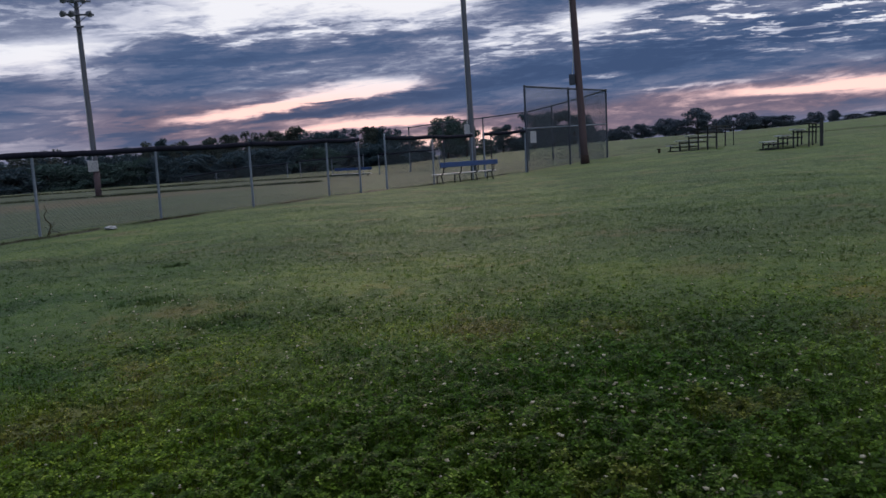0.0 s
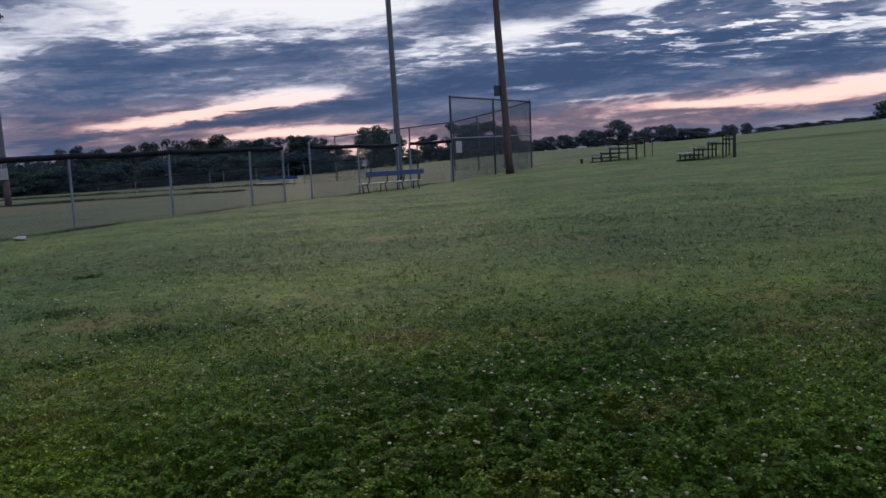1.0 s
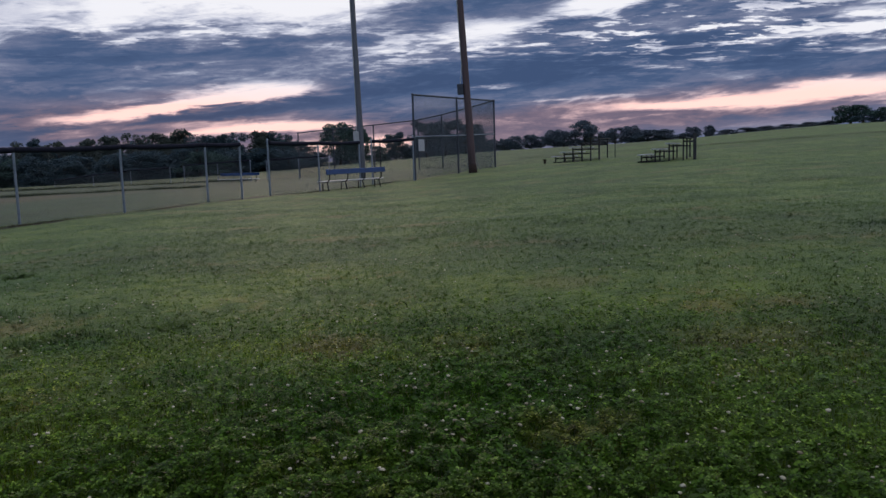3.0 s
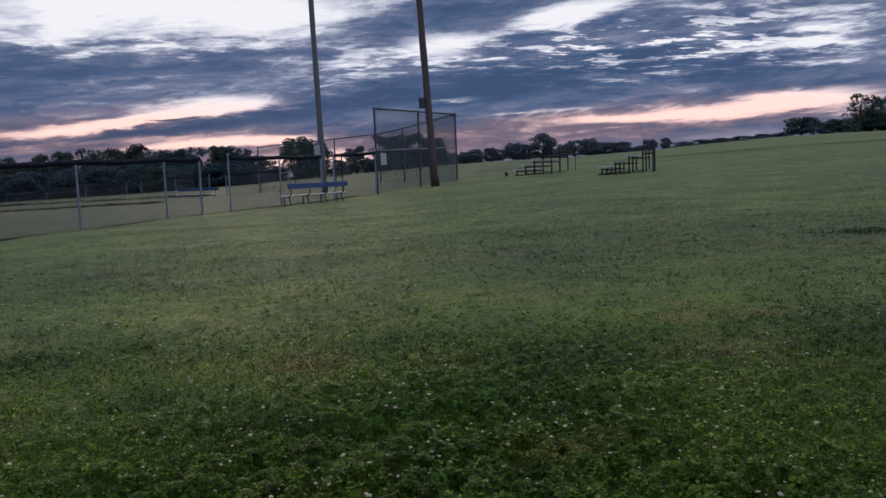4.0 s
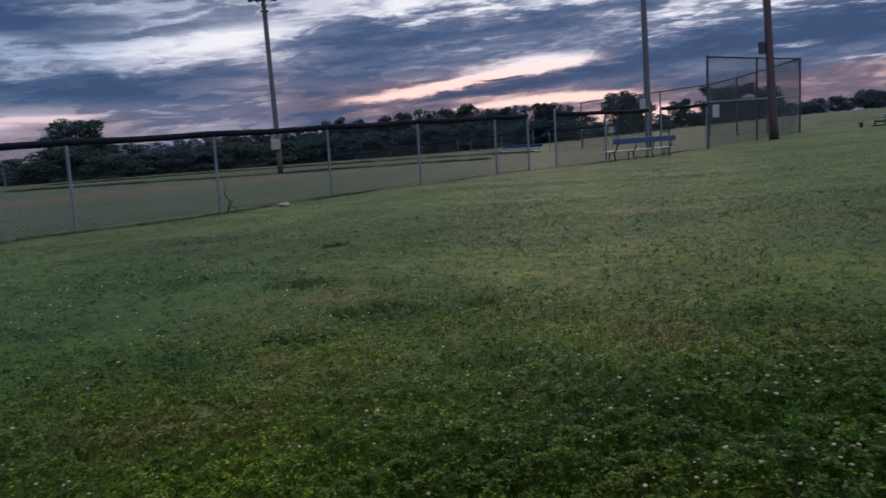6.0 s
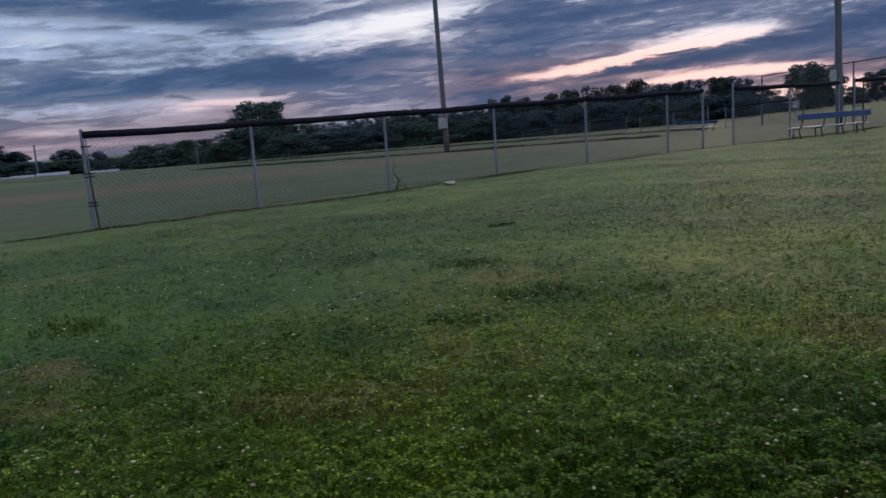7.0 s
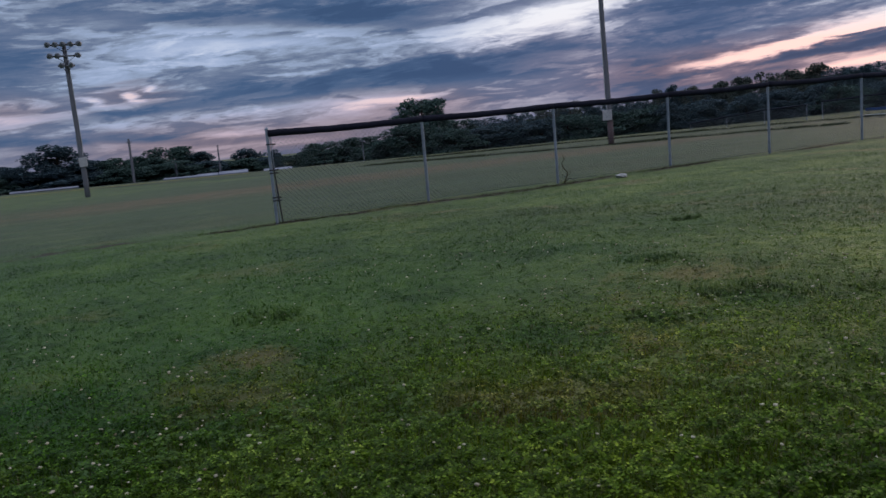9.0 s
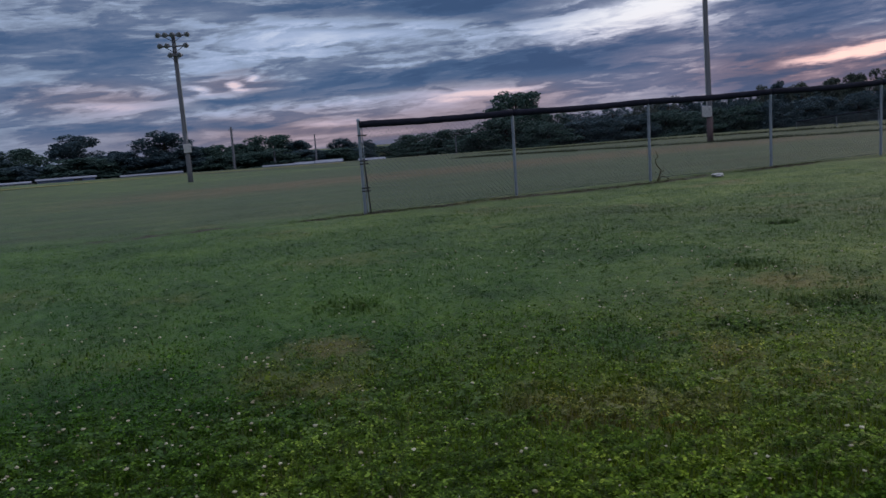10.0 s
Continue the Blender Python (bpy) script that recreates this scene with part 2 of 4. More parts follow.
def finish(m, k, color, rough=0.6, metal=0.0, bump=None, strength=0.3, distance=0.01, spec=0.4, through_light=0.0, fuzz=0.0, lie=0.0):
    b = k.add("ShaderNodeBsdfPrincipled")
    k.put(b.inputs["Base Color"], color), k.put(b.inputs["Roughness"], rough), k.put(b.inputs["Metallic"], metal)
    k.put(b.inputs["Specular IOR Level"], spec)
    if fuzz:
        k.put(b.inputs["Sheen Weight"], fuzz), k.put(b.inputs["Sheen Roughness"], 0.5), k.put(b.inputs["Sheen Tint"], (.75, .85, .62, 1))
    if bump is not None:
        bn = k.add("ShaderNodeBump", {"Strength": strength, "Distance": distance, "Height": bump})
        k.put(b.inputs["Normal"], bn.outputs[0])
    side = None
    if lie:
        face = k.add("ShaderNodeVectorMath", {0: k.add("ShaderNodeNewGeometry").outputs["Normal"]}, operation="SCALE")
        k.put(face.inputs["Scale"], 1 - lie)
        side = k.add("ShaderNodeVectorMath", {0: face.outputs[0], 1: (0, 0, lie)}, operation="ADD").outputs[0]
        side = k.add("ShaderNodeVectorMath", {0: side}, operation="NORMALIZE").outputs[0]
        k.put(b.inputs["Normal"], side)
    out = k.add("ShaderNodeOutputMaterial")
    shader = b.outputs[0]
    if through_light:
        t = k.add("ShaderNodeBsdfTranslucent")
        if side is not None:
            k.put(t.inputs["Normal"], side)
        k.put(t.inputs[0], color)
        mx = k.add("ShaderNodeMixShader", {0: through_light, 1: shader, 2: t.outputs[0]})
        shader = mx.outputs[0]
    k.put(out.inputs[0], shader)
    return m


def simple(name, c1, c2, scale=8.0, rough=0.6, metal=0.0, rough2=None, bump=0.15, fine=60.0, spec=0.4, coords="Object"):
    """A two-tone worn surface: large stains, fine grain and a little relief."""
    m, k = material(name)
    tc = k.add("ShaderNodeTexCoord").outputs[coords]
    big = k.noise(tc, scale, 5, 0.6)
    small = k.noise(tc, fine, 3, 0.6)
    f = k.math("ADD", k.math("MULTIPLY", big, 0.75), k.math("MULTIPLY", small, 0.35))
    color = k.ramp(f, [(0.38, c1), (0.68, c2)])
    r = k.span(big, 0.3, 0.7, rough, rough if rough2 is None else rough2)
    return finish(m, k, color, r, metal, small, bump, 0.01, spec)


galvanized = simple("galvanized_steel", (.20, .235, .30), (.33, .38, .46), 5, 0.42, 0.75, 0.62)
dark_steel = simple("dark_weathered_steel", (.035, .036, .04), (.075, .075, .08), 6, 0.55, 0.5, 0.7)
topper_plastic = simple("dark_plastic_pipe", (.007, .008, .018), (.016, .018, .034), 7, 0.7, 0, 0.8, spec=0.12)
bench_blue = simple("blue_painted_aluminium", (.018, .050, .16), (.034, .082, .24), 6, 0.35, 0, 0.5)
aluminium = simple("weathered_aluminium", (.42, .44, .47), (.60, .62, .66), 9, 0.4, 0.6, 0.55)
sign_white = simple("white_sign_face", (.34, .36, .42), (.48, .50, .56), 10, 0.5)
ballast_grey = simple("grey_enamel_box", (.33, .35, .38), (.45, .47, .5), 8, 0.5)
meter_dark = simple("dark_grey_meter_box", (.03, .04, .06), (.06, .07, .10), 8, 0.5)
lamp_shell = simple("lamp_housing", (.12, .135, .165), (.20, .22, .26), 10, 0.5, 0.3)
lamp_glass = simple("lamp_lens", (.25, .27, .3), (.36, .38, .42), 10, 0.12)
wire_steel = simple("fence_wire", (.10, .115, .14), (.18, .20, .23), 5, 0.5, 0.6)
litter_paper = simple("crumpled_white_plastic", (.30, .30, .32), (.55, .55, .57), 20, 0.5)
weed_brown = simple("dry_weed_stalk", (.05, .045, .025), (.10, .085, .05), 30, 0.8)
bark = simple("tree_bark", (.030, .025, .020), (.065, .055, .045), 3, 0.9, bump=0.5)
straw_mat = simple("dry_straw", (.16, .13, .07), (.30, .25, .14), 40, 0.7, fine=300.0)
roof_grey = simple("pale_metal_roof", (.15, .165, .23), (.24, .26, .34), 0.4, 0.5)
wall_blue = simple("blue_tarpaulin", (.10, .14, .30), (.16, .21, .40), 0.5, 0.6)
wall_pale = simple("pale_cladding", (.40, .41, .45), (.52, .53, .58), 0.5, 0.7)
wall_brick = simple("reddish_cladding", (.16, .10, .09), (.22, .15, .13), 0.5, 0.8)


def wood_material(name, c1, c2, c3):
    m, k = material(name)
    tc = k.add("ShaderNodeTexCoord").outputs["Object"]
    mp = k.add("ShaderNodeMapping", {0: tc, 3: (9, 9, 0.5)})
    grain = k.noise(mp.outputs[0], 2.0, 6, 0.65, 0.6)
    stain = k.noise(tc, 0.5, 4, 0.6)
    color = k.mix(k.span(stain, 0.35, 0.7), k.ramp(grain, [(.3, c1), (.7, c2)]), (*c3, 1))
    return finish(m, k, color, 0.85, 0, grain, 0.5, 0.02, 0.25)


pole_wood = wood_material("weathered_pole_wood", (.080, .058, .066), (.140, .100, .110), (.112, .083, .092))
pole_grey = wood_material("grey_pole_wood", (.10, .112, .14), (.18, .195, .235), (.145, .15, .175))
tar_wood = wood_material("dark_pole_butt", (.02, .014, .012), (.05, .032, .026), (.032, .022, .018))


def leaf_material(name, c1, c2, c3, scale):
    m, k = material(name)
    rnd = k.add("ShaderNodeNewGeometry").outputs["Random Per Island"]
    pos = k.add("ShaderNodeNewGeometry").outputs["Position"]
    big = k.noise(pos, scale, 3, 0.6)
    f = k.math("ADD", k.math("MULTIPLY", rnd, 0.6), k.math("MULTIPLY", big, 0.5))
    color = k.ramp(f, [(.2, c1), (.55, c2), (.9, c3)])
    return finish(m, k, color, 0.7, 0, None, spec=0.1, through_light=0.25)


backstop_steel = simple("dull_backstop_steel", (.05, .06, .085), (.09, .105, .14), 5, 0.55, 0.3, 0.7)
petal = leaf_material("clover_petals", (.19, .15, .08), (.62, .56, .42), (.80, .75, .60), 40.0)
# These leaf greens are pushed towards blue to imitate haze over the field.
leaf_green = leaf_material("broad_leaves", (0.036, 0.070, 0.068), (0.066, 0.118, 0.108), (0.098, 0.156, 0.132), 0.25)
leaf_dark = leaf_material("dark_leaves", (0.036, 0.064, 0.084), (0.062, 0.104, 0.130), (0.090, 0.138, 0.158), 0.25)
leaf_olive = leaf_material("olive_leaves", (0.046, 0.064, 0.062), (0.080, 0.102, 0.092), (0.114, 0.132, 0.108), 0.25)
# Leaves of the farthest trees: distance haze is painted in as paler blue.
leaf_haze = leaf_material("haze_tinted_leaves", (.080, .108, .142), (.118, .152, .192), (.150, .186, .220), 0.25)

# line of the near fence: from its free end towards the backstop
F0 = Vector((-12.82, 10.45, 0))
P6 = Vector((-4.92, 26.21, 0))
FD = (P6 - F0).normalized()
FN = Vector((FD.y, -FD.x, 0))      # towards the lawn


# patches of the lawn: x, y, half-widths and strength
YELLOW = [(-1.4, 8.6, 1.6, 1.6, .8), (2.3, 6.2, 1.1, .7, .8), (.8, 7.2, 1.5, .9, .6), (-2.9, 3.9, .5, .4, .7), (-1.2, 5.6, .8, .5, .5), (4.5, 8.0, 2.0, 1.5, .4), (-4.3, 5.0, .8, .6, .4), (-1.9, 2.9, .8, .5, .5)]
LUSH = [(.15, 4.0, .95, .75, 1.0), (.5, 3.3, .7, .5, .6), (-.5, 3.6, .5, .5, .7), (-1.2, 3.3, .6, .4, .4), (1.5, 5.0, .8, .5, .4), (-1.1, 4.9, .4, .3, .7), (-3.67, 2.7, .35, .25, .8), (-5.2, 3.9, 1.2, .7, .5), (-4.4, 2.3, 1.3, .7, .75), (.3, 5.8, .5, .3, .6)]
LONG_GRASS = [(-2.15, 5.95, .30, .28, .9), (-3.05, 4.65, .55, .32, .9), (-3.6, 7.2, .35, .3, .8), (-4.3, 9.6, .5, .4, .6), (-4.6, 7.8, .6, .4, .5), (-7.9, 3.2, .7, .4, .7), (1.45, 4.7, .4, .3, .5), (-.7, 4.5, .45, .35, .5), (6.3, 9.6, .8, .6, .7), (-2.5, 5.3, .3, .2, .6)]
DRY = [(-.3, 5.45, .35, .28, .75), (-2.3, 3.75, .4, .25, .6), (2.15, 4.75, .5, .3, .5), (-4.58, 3.63, .35, .25, .7), (-2.6, 3.6, .35, .22, .6), (.9, 3.3, .25, .15, .5), (1.6, 7.2, .4, .4, .4)]


def along_fence(k, x, y):
    return k.math("ADD", k.math("MULTIPLY", k.math("SUBTRACT", x, F0.x), FD.x), k.math("MULTIPLY", k.math("SUBTRACT", y, F0.y), FD.y))


def turf_color(k, pos):
    """Lawn and outfield colours by place: mown clover lawn, drier field past the fence, worn dirt of the diamond."""
    x, y, z = k.sep(pos)
    flat = k.vec(x, y, 0)
    big = k.noise(flat, 0.16, 3, 0.55)
    mid = k.noise(flat, 0.75, 4, 0.6)
    small = k.noise(flat, 5.0, 3, 0.6)
    fine = k.noise(flat, 38.0, 3, 0.65)
    g = k.math("ADD", k.math("ADD", k.math("MULTIPLY", big, .18), k.math("MULTIPLY", mid, .36)), k.math("ADD", k.math("MULTIPLY", small, .32), k.math("MULTIPLY", fine, .16)))
    lawn = k.ramp(g, [(.41, LAWN[0]), (.50, LAWN[1]), (.58, LAWN[2]), (.67, LAWN[3])])
    brown = k.span(k.math("ADD", k.math("MULTIPLY", k.noise(flat, 0.55, 5, 0.65), .8), k.math("MULTIPLY", small, .25)), .56, .68, 0, .7)
    lawn = k.mix(brown, lawn, LAWN[4])
    # a thin yellowish stretch of lawn, and lusher clover to the west of it
    worn = k.math("SQRT", k.math("ADD", k.math("POWER", k.math("ADD", x, 1.5), 2.0), k.math("POWER", k.math("MULTIPLY", k.math("SUBTRACT", y, 5.0), .7), 2.0)))
    worn = k.span(k.math("ADD", worn, k.math("MULTIPLY", mid, 2.4)), 4.4, 1.6)
    lawn = k.mix(worn, lawn, k.mix(1.0, lawn, (1.36, 1.20, 1.12, 1), "MULTIPLY"))
    lush = k.math("MULTIPLY", k.span(k.math("ADD", x, k.math("MULTIPLY", mid, 4.0)), -.6, -3.6), k.span(k.math("ADD", y, k.math("MULTIPLY", mid, 4.0)), 14.0, 7.0))
    lawn = k.mix(lush, lawn, k.mix(1.0, lawn, (.58, .83, .50, 1), "MULTIPLY"))
    drift = k.math("SUBTRACT", k.noise(k.vec(x, y, 7.0), 1.6, 4, .65), .5)
    drift_y = k.math("SUBTRACT", k.noise(k.vec(x, y, 21.0), 1.6, 4, .65), .5)

    def patches(rows):
        mask = None
        for cx, cy, rx, ry, much in rows:
            dx = k.math("DIVIDE", k.math("SUBTRACT", k.math("MULTIPLY_ADD", drift, rx * 1.6, x), cx), rx)
            dy = k.math("DIVIDE", k.math("SUBTRACT", k.math("MULTIPLY_ADD", drift_y, ry * 1.6, y), cy), ry)
            r2 = k.math("MULTIPLY_ADD", dx, dx, k.math("MULTIPLY", dy, dy))
            g = k.span(r2, 1.6, .15, 0, much)
            mask = g if mask is None else k.math("MAXIMUM", mask, g)
        return mask

    for rows, tone in ((YELLOW, (1.35, 1.24, .80, 1)), (LUSH, (.46, .67, .42, 1)), (LONG_GRASS, (.72, .88, 1.12, 1))):
        lawn = k.mix(patches(rows), lawn, k.mix(1.0, lawn, tone, "MULTIPLY"))
    lawn = k.mix(patches(DRY), lawn, LAWN[4])
    # signed distance from the fence line
    d = k.math("ADD", k.math("MULTIPLY", k.math("SUBTRACT", x, F0.x), -FN.x), k.math("MULTIPLY", k.math("SUBTRACT", y, F0.y), -FN.y))
    dw = k.math("ADD", d, k.math("MULTIPLY", k.math("SUBTRACT", mid, .5), 1.6))
    dry = k.ramp(g, [(.38, (.034, .066, .034)), (.50, (.060, .092, .050)), (.62, (.096, .119, .070))])
    far_off = k.math("SQRT", k.math("ADD", k.math("POWER", k.math("ADD", x, 18.0), 2.0), k.math("POWER", k.math("SUBTRACT", y, 36.0), 2.0)))
    infield = k.span(k.math("ADD", far_off, k.math("MULTIPLY", mid, 12.0)), 46.0, 30.0, .3, 1.0)
    reach = k.span(k.math("ADD", along_fence(k, x, y), k.math("MULTIPLY", mid, 8.0)), -6.0, 12.0, .75, 1.0)
    c = k.mix(k.math("MULTIPLY", k.math("MULTIPLY", k.span(dw, -0.2, 1.8, 0, .9), infield), reach), lawn, dry)
    # past the worn infield: a ragged dark edge, rough olive grass, a second edge and pale mown grass up to the wood
    yy = k.math("ADD", y, k.math("MULTIPLY", k.math("SUBTRACT", k.noise(k.vec(x, 0.0, 2.0), .12, 4, .6), .5), 9.0))
    out_there = k.math("MULTIPLY", k.span(d, 1.0, 6.0), k.span(x, -5.0, -11.0))
    c = k.mix(k.math("MULTIPLY", out_there, k.span(yy, 43.0, 45.5, 0, .75)), c, k.ramp(g, [(.40, (.045, .066, .028)), (.60, (.080, .098, .040))]))
    c = k.mix(k.math("MULTIPLY", out_there, k.span(yy, 62.0, 67.0, 0, .8)), c, k.ramp(g, [(.40, (.095, .112, .044)), (.60, (.150, .152, .062))]))
    for line, broad in ((45.0, 3.0), (64.5, 6.0)):
        edge = k.span(k.math("ABSOLUTE", k.math("SUBTRACT", yy, line)), broad, .2)
        c = k.mix(k.math("MULTIPLY", k.math("MULTIPLY", out_there, edge), k.span(mid, .36, .52, .2, .85)), c, (.018, .026, .012, 1))
    # stripes of longer and shorter grass far out
    stripe = k.noise(k.vec(k.math("MULTIPLY", x, .02), k.math("MULTIPLY", y, .16), 0), 1.0, 3, .5)
    c = k.mix(k.span(stripe, .5, .62, 0, .35), c, (.05, .07, .03, 1))
    mown = k.noise(k.vec(k.math("MULTIPLY", d, .9), k.math("MULTIPLY", along_fence(k, x, y), .10), 4.0), 1.0, 4, .6)
    c = k.mix(k.math("MULTIPLY", k.span(dw, 0, 2), k.span(mown, .46, .58, 0, .5)), c, (.048, .064, .028, 1))
    # worn reddish dirt of the diamond
    ax, ay, bx, by = -33.0, 14.5, -17.5, 42.0
    ln = math.hypot(bx - ax, by - ay)
    ux, uy = (bx - ax) / ln, (by - ay) / ln
    along = k.math("ADD", k.math("MULTIPLY", k.math("SUBTRACT", x, ax), ux), k.math("MULTIPLY", k.math("SUBTRACT", y, ay), uy))
    off = k.math("ABSOLUTE", k.math("ADD", k.math("MULTIPLY", k.math("SUBTRACT", x, ax), uy), k.math("MULTIPLY", k.math("SUBTRACT", y, ay), -ux)))
    dirt = k.math("MULTIPLY", k.span(k.math("ADD", off, k.math("MULTIPLY", mid, 7.0)), 11.5, 4.5), k.math("MULTIPLY", k.span(along, -6, 4), k.span(along, ln + 6, ln - 4)))
    c = k.mix(k.math("MULTIPLY", dirt, k.span(k.math("ADD", mid, k.math("MULTIPLY", small, .3)), .50, .78, .25, .75)), c, (.195, .115, .075, 1))
    # bare earth and thatch under the fence
    wob = k.math("ABSOLUTE", k.math("ADD", d, k.math("MULTIPLY", k.math("SUBTRACT", small, .5), .9)))
    c = k.mix(k.math("MULTIPLY", k.span(wob, .40, .12), k.span(mid, .38, .55)), c, (.045, .036, .022, 1))
    return c, fine, small, mid


LAWN = [(.040, .080, .020), (.088, .150, .038), (.146, .212, .054), (.222, .265, .085), (.225, .185, .092, 1)]


def turf_material(name, gain, leafy, spec=0.35, through_light=0.4, fuzz=0.0, lie=0.0):
    m, k = material(name)
    geo = k.add("ShaderNodeNewGeometry")
    c, fine, small, mid = turf_color(k, geo.outputs["Position"])
    if leafy:
        rnd = geo.outputs["Random Per Island"]
        c = k.mix(1.0, c, k.ramp(rnd, [(0, gain[0]), (.5, gain[1]), (.88, gain[2]), (1, gain[3])]), "MULTIPLY")
        return finish(m, k, c, 0.5, 0, None, spec=spec, through_light=through_light, fuzz=fuzz, lie=lie)
    gaps = k.span(k.noise(geo.outputs["Position"], 34.0, 4, .7), .42, .56, .22, 0)
    c = k.mix(gaps, k.mix(1.0, c, (*gain, 1), "MULTIPLY"), (.022, .026, .010, 1))
    h = k.math("ADD", k.math("MULTIPLY", fine, .6), small)
    return finish(m, k, c, 0.7, 0, h, 0.6, 0.05, spec, fuzz=fuzz)


turf = turf_material("turf", (.92, .92, .76), False, .25, 0, .05)
blade_mat = turf_material("grass_blades", ((.50, .56, .27), (1.06, 1.14, .44), (1.70, 1.63, .63), (2.9, 2.4, 1.25)), True, .12, .4)
mid_blade_mat = turf_material("grass_blades_lawn", ((.76, .82, .60), (.86, .92, .68), (.95, 1.0, .76), (1.14, 1.13, .92)), True, .2, .12, lie=.8)
# Far blades: less red and more blue, haze put into the grass colour.
haze_blade_mat = turf_material("grass_blades_hazed", ((.64, .76, .95), (.71, .82, 1.03), (.77, .88, 1.10), (.85, .93, 1.18)), True, .55, .12, lie=.85)
clover_mat = turf_material("clover_leaves", ((.22, .29, .09), (.66, .82, .26), (1.32, 1.48, .66), (2.9, 2.7, 1.8)), True, .12, .3)


# ---- mesh helpers ----
class Shape:
    """Collects vertices and faces of one mesh."""

    def __init__(self):
        self.v, self.f = [], []

    def box(self, size, m=Matrix(), bevel=0.0):
        bm = bmesh.new()
        bmesh.ops.create_cube(bm, size=1.0)
        bmesh.ops.scale(bm, vec=size, verts=bm.verts)
        if bevel:
            bmesh.ops.bevel(bm, geom=bm.edges[:], offset=bevel, segments=1, affect="EDGES")
        n = len(self.v)
        bm.verts.index_update()
        self.v += [m @ v.co for v in bm.verts]
        self.f += [[n + v.index for v in f.verts] for f in bm.faces]
        bm.free()
        return self

    def beam(self, a, b, w, h, bevel=0.0):
        """A bar of rectangular section from a to b, h upright."""
        a, b = Vector(a), Vector(b)
        d = b - a
        x = d.normalized()
        y = Vector((0, 0, 1)).cross(x)
        y = y.normalized() if y.length > 1e-4 else Vector((0, 1, 0))
        z = x.cross(y)
        m = Matrix(((x.x, y.x, z.x, 0), (x.y, y.y, z.y, 0), (x.z, y.z, z.z, 0), (0, 0, 0, 1)))
        return self.box((d.length, w, h), Matrix.Translation((a + b) / 2) @ m, bevel)

    def tube(self, points, radii, sides=10, caps=True):
        points = [Vector(p) for p in points]
        if not hasattr(radii, "__len__"):
            radii = [radii] * len(points)
        n0 = len(self.v)
        for i, (p, r) in enumerate(zip(points, radii)):
            d = (points[min(i + 1, len(points) - 1)] - points[max(i - 1, 0)]).normalized()
            u = d.cross(Vector((0.3, 0.9, 0.1)) if abs(d.z) > 0.8 else Vector((0, 0, 1))).normalized()
            w = d.cross(u)
            for s in range(sides):
                t = 2 * math.pi * s / sides
                self.v.append(p + r * (math.cos(t) * u + math.sin(t) * w))
        for i in range(len(points) - 1):
            for s in range(sides):
                a, b = n0 + i * sides + s, n0 + i * sides + (s + 1) % sides
                self.f.append([a, b, b + sides, a + sides])
        if caps:
            self.f.append([n0 + s for s in range(sides)][::-1])
            self.f.append([n0 + (len(points) - 1) * sides + s for s in range(sides)])
        return self

    def quad(self, a, b, c, d):
        n = len(self.v)
        self.v += [Vector(a), Vector(b), Vector(c), Vector(d)]
        self.f.append([n, n + 1, n + 2, n + 3])
        return self

    def mesh(self, name, mat, smooth=False):
        me = bpy.data.meshes.new(name)
        me.from_pydata([tuple(v) for v in self.v], [], self.f)
        me.materials.append(mat)
        if smooth:
            me.shade_smooth()
        me.update()
        return me


def part(name, shape, mat, parent, label="", smooth=False):
    ob = new(name, shape.mesh(name, mat, smooth))
    ob.parent = parent
    return tagged(ob, label) if label else ob


def thing(name, label, category, at=(0, 0, 0), turn=0.0, group="", kind=""):
    ob = new(name)
    ob.empty_display_size = 0.2
    ob.matrix_basis = pose(*at, 0, 0, turn)
    return tagged(ob, label, category, group, kind)


def big_mesh(name, verts, faces, mat, label, category):
    """One large mesh straight from arrays; faces is an (n, k) array."""
    me = bpy.data.meshes.new(name)
    n, kk = faces.shape
    me.vertices.add(len(verts))
    me.vertices.foreach_set("co", np.ascontiguousarray(verts, np.float32).ravel())
    me.loops.add(n * kk)
    me.loops.foreach_set("vertex_index", np.ascontiguousarray(faces, np.int32).ravel())
    me.polygons.add(n)
    me.polygons.foreach_set("loop_start", np.arange(0, n * kk, kk, dtype=np.int32))
    me.update(calc_edges=True)
    me.validate()
    me.materials.append(mat)
    return tagged(new(name, me), label, category, kind="stuff")


# ---- ground ----
def build_ground():
    az = np.concatenate([np.linspace(-95, 60, 311), np.linspace(60, 265, 80)[1:-1]])
    rad = np.concatenate([[0.0], np.geomspace(0.8, 60, 130), np.geomspace(60, 2500, 70)[1:]])
    A, R = np.meshgrid(np.radians(az), rad)
    X, Y = R * np.sin(A), R * np.cos(A)
    Z = ground_z(X, Y)
    for i in range(Z.shape[0]):
        for j in range(Z.shape[1]):
            if R[i, j] < 70:
                p = Vector((X[i, j], Y[i, j], 0))
                Z[i, j] += 0.05 * noise.noise(p * 0.45) + 0.02 * noise.noise(p * 1.7) + 0.025 * noise.noise(p * 0.12)
    n, k = Z.shape
    verts = np.stack([X, Y, Z], -1).reshape(-1, 3)
    i, j = np.meshgrid(np.arange(n - 1), np.arange(k), indexing="ij")
    j2 = (j + 1) % k
    faces = np.stack([i * k + j, (i + 1) * k + j, (i + 1) * k + j2, i * k + j2], -1).reshape(-1, 4)
    me = bpy.data.meshes.new("ground")
    me.from_pydata(verts.tolist(), [], faces.tolist())
    me.materials.append(turf)
    me.shade_smooth()
    return tagged(new("ground", me), "mown clover lawn sloping gently beside a dry ball field", "ground", kind="structure")


ground = build_ground()


